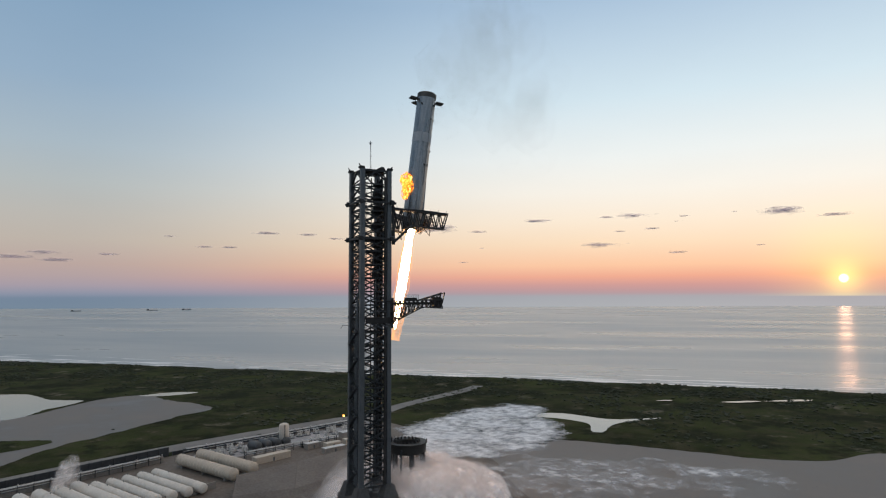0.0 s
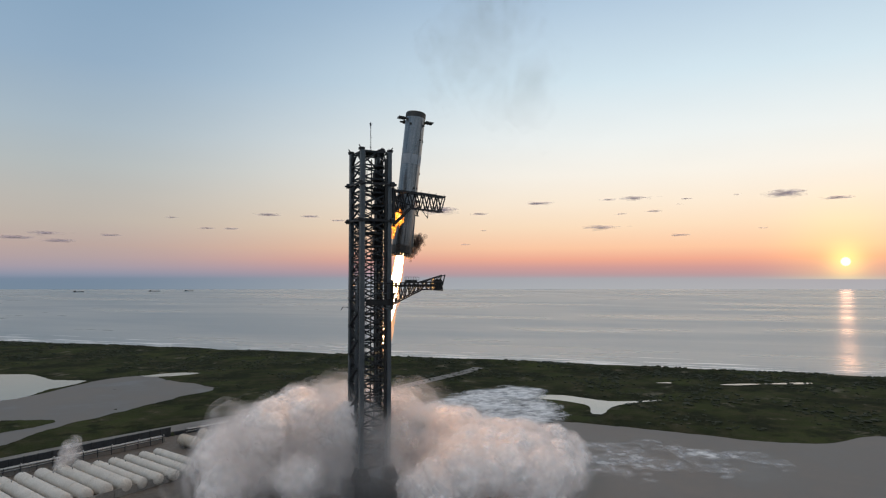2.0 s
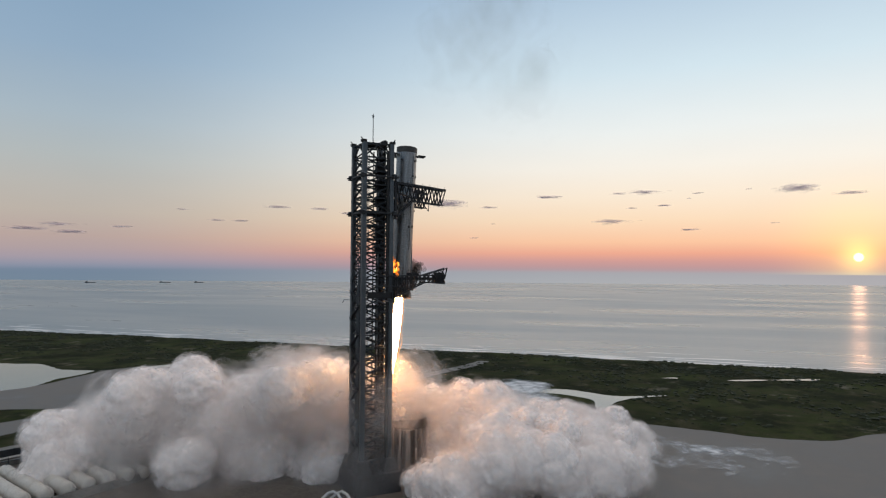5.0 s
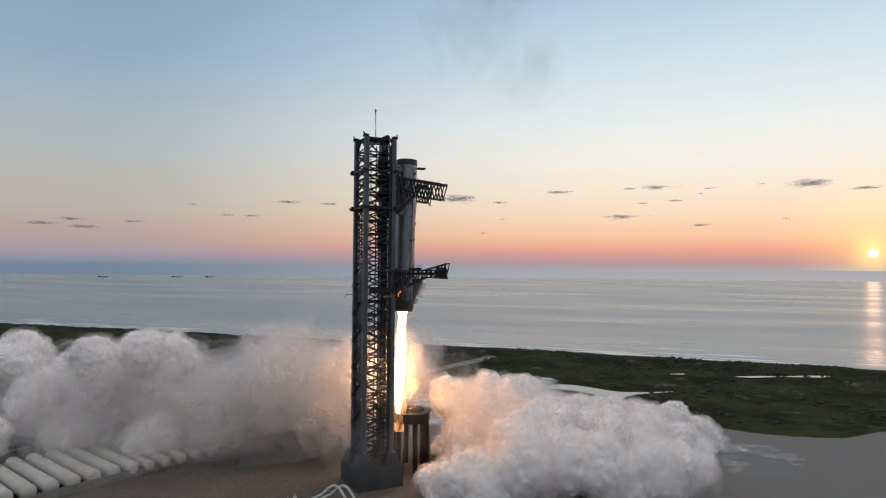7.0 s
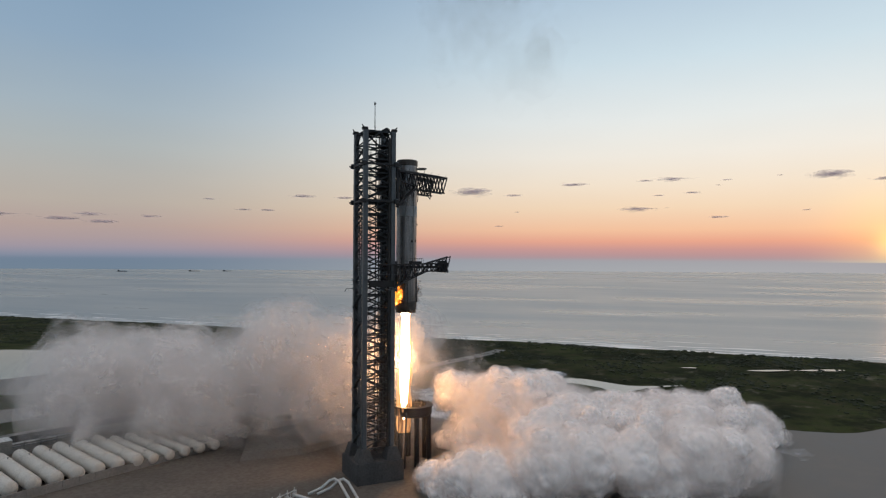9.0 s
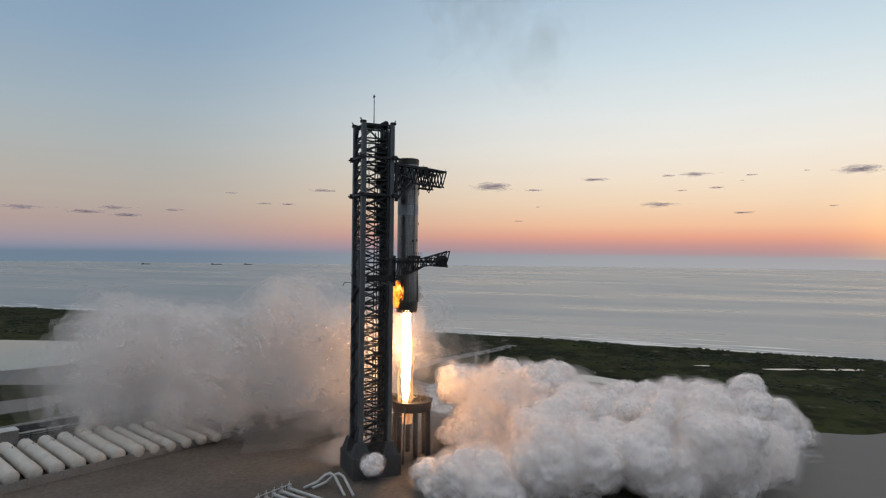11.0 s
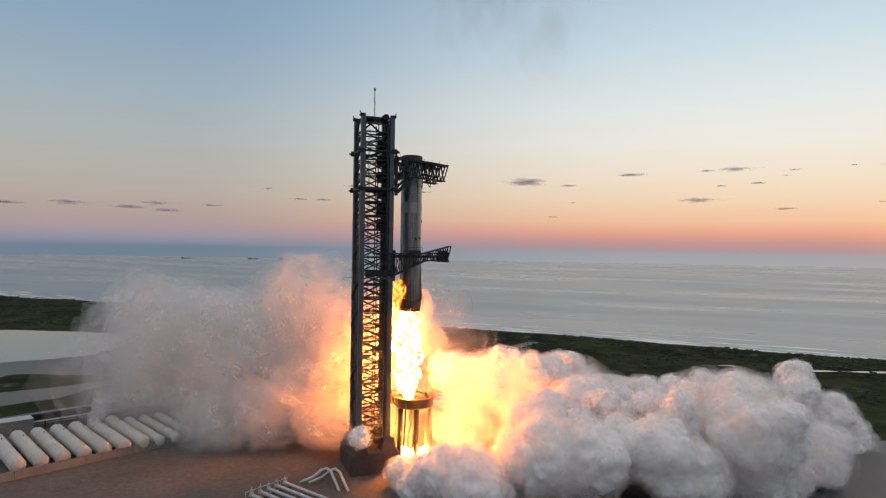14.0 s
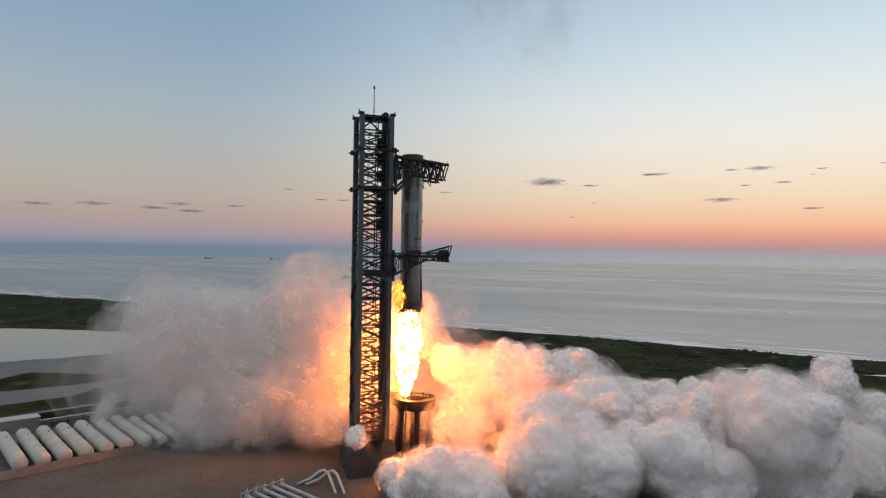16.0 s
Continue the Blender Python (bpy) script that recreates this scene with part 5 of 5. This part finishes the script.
def build_steam():
    rng = random.Random(21)
    sea_side, land_side = "dense steam bank", "thin steam bank"
    # dense bank that rolls away from the mount on the seaward side
    for i in range(84):
        u = 0.02 + 0.98 * ((i + 0.5) / 84)
        w = rng.uniform(-1, 1)
        v = rng.random()
        if u < 0.3:
            front = i % 3 == 0
            w, v = (rng.uniform(-1, -0.6), rng.uniform(0, 0.25)) if front else (rng.uniform(0.3, 1), v)
        r = rng.uniform(9, 15) * (0.8 if u < 0.2 else 1.0)
        billow("steam_billow", DENSE[i % 5], r, "seaward", u, v, w, "dense white steam billow rolling from the launch mount", sea_side)
    for i in range(30):
        billow("steam_billow", DENSE[i % 5], rng.uniform(5, 8.5), "seaward", rng.uniform(0.15, 1), rng.uniform(0.75, 1.08), rng.uniform(-0.8, 0.9), "small white steam billow on the crest of the bank", sea_side)
    for i in range(30):
        billow("steam_veil", SOFT[i % 4], rng.uniform(9, 15), "seaward", rng.uniform(0.1, 1.02), rng.uniform(0.5, 1.12), rng.uniform(-0.9, 1), "soft ragged veil of white steam round the bank", sea_side, 1.15)
    # first dense surge that rolls away over the tanks
    for i in range(46):
        u = 0.04 + 0.94 * (i + 0.5) / 46
        billow("steam_billow", DENSE[i % 5], rng.uniform(10, 16), "surge", u, rng.random(), rng.uniform(-1, 1), "dense white steam billow rolling over the tank farm", land_side)
    # thinner bank that stays behind the tower
    for i in range(52):
        u = 0.02 + 0.98 * ((i + 0.5) / 52)
        billow("steam_veil", SOFT[i % 4], rng.uniform(12, 19), "landward", u, rng.random(), rng.uniform(-1, 1), "thin drifting steam over the tank farm", land_side, 1.2)
    for i in range(14):
        u = (i + 0.5) / 14
        billow("steam_veil", THIN[i % 3], rng.uniform(18, 28), "landward", u, rng.random(), rng.uniform(-1.2, 1), "faint haze of steam over the tank farm", land_side, 1.4)
    # fresh billows that well up behind the tower foot
    for i in range(20):
        billow("steam_veil", SOFT[i % 4], rng.uniform(7, 11), "fresh", (i + 0.5) / 20, rng.uniform(0, 0.6), rng.uniform(-1, 1), "fresh steam billow lit by the fire", land_side)
    for i in range(32):
        billow("steam_veil", SOFT[i % 4], rng.uniform(9, 14), "fresh", (i + 0.5) / 32, rng.uniform(0.1, 1), rng.uniform(-0.4, 1), "low fresh steam billow lit by the fire", land_side, 1.1)
    # vapour from the tank vents
    for i in range(3):
        ob = new("steam_veil", SOFT[i % 4])
        ob.matrix_basis = pose(-112 + 2.2 * i, 84 + i, 7.5 + 3.2 * i, 0, 0, 70 * i)
        ob.scale = (2.4 + i, 2.4 + i, 3.4 + i)
        tagged(ob, "white vapour wisp venting above the tanks", "vapour", "venting vapour", "stuff")


build_steam()
smoke = []
foot_puff = new("steam_billow", DENSE[2])
foot_puff.scale = (4.6, 4.2, 4.6)
tagged(foot_puff, "small white steam puff curling round the tower foot", "steam", "dense steam bank")


def build_smoke():
    rng = random.Random(8)
    for i in range(4):
        r = rng.uniform(18, 27)
        ob = new("smoke_wisp", FAINT[i % 2])
        ob.scale = (r * 1.1, r, r * 1.4)
        tagged(ob, "faint brown smoke hanging in the sky", "smoke", "faint smoke")
        smoke.append((ob, Vector((80 + rng.uniform(-24, 22), 40 + rng.uniform(-10, 10), 190 + i * 14)), rng.uniform(0, 360)))
    for i in range(4):
        ob = new("smoke_puff", DARK)
        r = 2.2 + 0.6 * i
        ob.scale = (r, r, r)
        tagged(ob, "brown smoke puff trailing the engines", "smoke", "engine smoke", "stuff")
        smoke.append((ob, None, i))


build_smoke()


def mist_sheet(label, outline, z, soft_edge, most, seed):
    """A sheet of mist on the ground whose density falls off towards its outline."""
    pts = [Vector(p) for p in outline]
    n = len(pts)
    x0, x1 = min(p.x for p in pts), max(p.x for p in pts)
    y0, y1 = min(p.y for p in pts), max(p.y for p in pts)
    nx, ny = int((x1 - x0) / 2.5) + 2, int((y1 - y0) / 2.5) + 2
    vs, rho = [], []
    for j in range(ny):
        for i in range(nx):
            q = Vector((x0 + 2.5 * i, y0 + 2.5 * j))
            w = q + 7 * Vector((noise.noise(Vector((q.x * 0.05, q.y * 0.05, seed))), noise.noise(Vector((q.x * 0.05, q.y * 0.05, seed + 9)))))
            near, inside = 1e9, False
            for k in range(n):
                a, b = pts[k], pts[(k + 1) % n]
                e = b - a
                h = max(0, min(1, (w - a).dot(e) / e.length_squared))
                near = min(near, (w - a - e * h).length)
                if (a.y > w.y) != (b.y > w.y) and w.x < a.x + (w.y - a.y) / (b.y - a.y) * e.x:
                    inside = not inside
            vs.append((q.x, q.y, z))
            rho.append(most * max(-0.6, min(1.0, (near if inside else -near) / soft_edge)))
    fs = [(j * nx + i, j * nx + i + 1, (j + 1) * nx + i + 1, (j + 1) * nx + i) for j in range(ny - 1) for i in range(nx - 1)]
    me = bpy.data.meshes.new("ground_mist")
    me.from_pydata(vs, [], fs)
    me.attributes.new("steam_thickness", "FLOAT", "POINT").data.foreach_set("value", rho)
    me.materials.append(FOAM)
    tagged(new("ground_mist", me), label, "mist", kind="structure")


mist_sheet("low frothy white mist spreading over the wet pad", [(56, 110), (80, 150), (120, 172), (160, 192), (214, 196), (224, 158), (196, 130), (190, 100), (176, 78), (131, 50), (90, 50), (56, 70)], 1.5, 13, 0.75, 15)
mist_sheet("streaks of thin white mist on the mud flat", [(52, 66), (112, 52), (160, 22), (205, -30), (200, -70), (120, -50), (60, -20)], 1.45, 26, 0.34, 16)


# ---- what moves ----
def motions():
    fine = [0, 0.35, 0.7, 1.1, 1.5, 2, 2.5, 3, 3.5, 4.2, 5.2, 6.3, 7, 8, 9, 10.5, 12, 14, 16]
    walk(booster, [(t, booster_pose(t)) for t in fine])
    walk(exhaust, [(t, booster_pose(t) @ pose(0, 0, 0, 0, table([(0, 2.6), (1, 5), (2, 6.5), (3, 8.7), (4.2, 8), (6.3, 0.5), (16, 0)], t) + 0.6 * math.sin(t * 2.1), 25 * math.sin(t * 1.3)) @ pose(0, 0, table([(0, 0), (1, 2), (2, 7), (3, 11), (4.2, 12), (5.2, 6), (6.3, 0), (11.5, 0), (11.8, 6), (12.3, 46), (16, 48)], t))) for t in fine])
    swing = [(0, -5.5), (0.5, -5.5), (1, -2.5), (2, 2), (3, 4.5), (4, 6), (6.5, 8.5), (9, 10.5), (12, 12.5), (16, 14)]
    walk(arm_near, [(t, pose(7.8, -6.6, 126.2, 0, 0, a)) for t, a in swing])
    walk(arm_far, [(t, pose(7.8, 6.6, 126.2, 0, 0, 24 - 1.3 * a)) for t, a in swing])
    # burning gas pours out of the engine end from about 11.7 s on
    ft = [0, 0.7, 1.5, 2.5, 3.5, 4.2, 5.2, 6.3, 7, 9, 10.5, 11.6, 12.0, 12.5, 13, 13.5, 14, 14.5, 15, 15.5, 16]
    for ob, i, ph, turn in fires:
        rows = []
        for t in ft:
            held = booster_pose(t) @ Vector((0.3 * math.sin(ph), 0.3 * math.cos(ph), 8 + 1.6 * i))
            drop = -2.5 - 36.5 * (i / 29) ** 0.9 * table([(0, 1), (12.7, 1.0), (14.5, 0.98), (16, 0.86)], t)
            wide = (1.2 + 2.4 * math.sin(math.pi * i / 29)) * table([(0, 1), (12.6, 1.25), (16, 0.75)], t)
            out = booster_pose(t) @ Vector((wide * math.cos(ph + t * 1.7) - 0.6, wide * math.sin(ph + t * 1.7), drop + 1.0 * math.sin(t * 5 + ph)))
            k = min(max((t - 11.6) / 0.8, 0), 1)
            p = held.lerp(out, k)
            rows.append((t, pose(p.x, p.y, p.z, 25 * math.sin(t + ph), 0, turn + 20 * t)))
        walk(ob, rows)
    # a burst that falls through the mount and burns out in the steam
    for ob, i, ph, turn in flashes:
        rows = []
        for t in ft:
            p = booster_pose(t) @ Vector((0, 0, 12 + 4 * i))
            low = Vector((20.5 + 7 * math.cos(ph), 7 + 6 * math.sin(ph) - 2 * (i % 3), 31 - 2.8 * i))
            gone = Vector((low.x, low.y, -14 - i))
            p = p.lerp(low, min(max((t - 11.6) / 0.8, 0), 1)).lerp(gone, min(max((t - 12.9 - 0.1 * i) / 1.2, 0), 1))
            rows.append((t, pose(p.x, p.y, p.z, 0, 0, turn + 20 * t)))
        walk(ob, rows)
    # flames that lick the flank
    high = [(0, 18.5), (0.5, 24), (0.9, 21), (1.5, 14), (2.5, 12), (4.2, 10), (6.3, 7), (16, 5.5)]
    for ob, i, ph, turn in side_fires:
        rows = []
        for t in fine:
            h = table(high, t) + (i - 2.5) * table([(0, 1.3), (1, 1.6), (4, 1.7), (6.3, 0.9), (16, 0.95)], t)
            r = table([(0, 5.0), (1, 3.6), (2.5, 3.6), (6.3, 3.2), (8, 3.6), (9, 4.6), (16, 5.2)], t)
            a = radians(-165 + 25 * ph + 8 * math.sin(t * 2 + i))
            p = booster_pose(t) @ Vector((r * math.cos(a), r * math.sin(a), max(h, 1.0) + 0.5 * math.sin(3 * t + i)))
            rows.append((t, pose(p.x, p.y, p.z, 0, 0, turn + 30 * t)))
        walk(ob, rows)
    # steam
    for ob, r, bank, u, v, w, seed in steam:
        rng = random.Random(seed)
        roll, tilt = rng.uniform(-7, 7), rng.uniform(-180, 180)
        rows = []
        for t in TIMES:
            p = steam_place(bank, u, v, w, r, t)
            rows.append((t, pose(p.x, p.y, p.z, tilt + roll * t * 0.5, 3 * math.sin(t + seed), tilt * 1.3 + roll * t)))
        walk(ob, rows)
    walk(foot_puff, [(0, pose(2, -13, -9)), (9, pose(1, -13, -8)), (11, pose(-3, -13, 8, 0, 0, 20)), (12.5, pose(-6, -13, 15, 0, 0, 40)), (16, pose(-8, -13, 18, 0, 0, 75))])
    for ob, place, k in smoke:
        if place is None:
            rows = []
            for t in fine:
                p = booster_pose(t) @ Vector((5.2 + 0.9 * k + 0.3 * math.sin(t), 1.5, 1.5 + k * 2.6 * table([(0, 0.6), (2, 1.0), (5, 1.6), (16, 0.3)], t) - 1.5))
                if t > 6:
                    p.x -= min((t - 6) * 1.5, 4.5)
                rows.append((t, pose(p.x, p.y, p.z, 20 * t, 0, 30 * k + 10 * t)))
        else:
            rows = [(t, pose(place.x - 0.5 * t, place.y, place.z + 0.6 * t, 0, 0, k + 2 * t)) for t in (0, 4, 8, 12, 16)]
        walk(ob, rows)


motions()
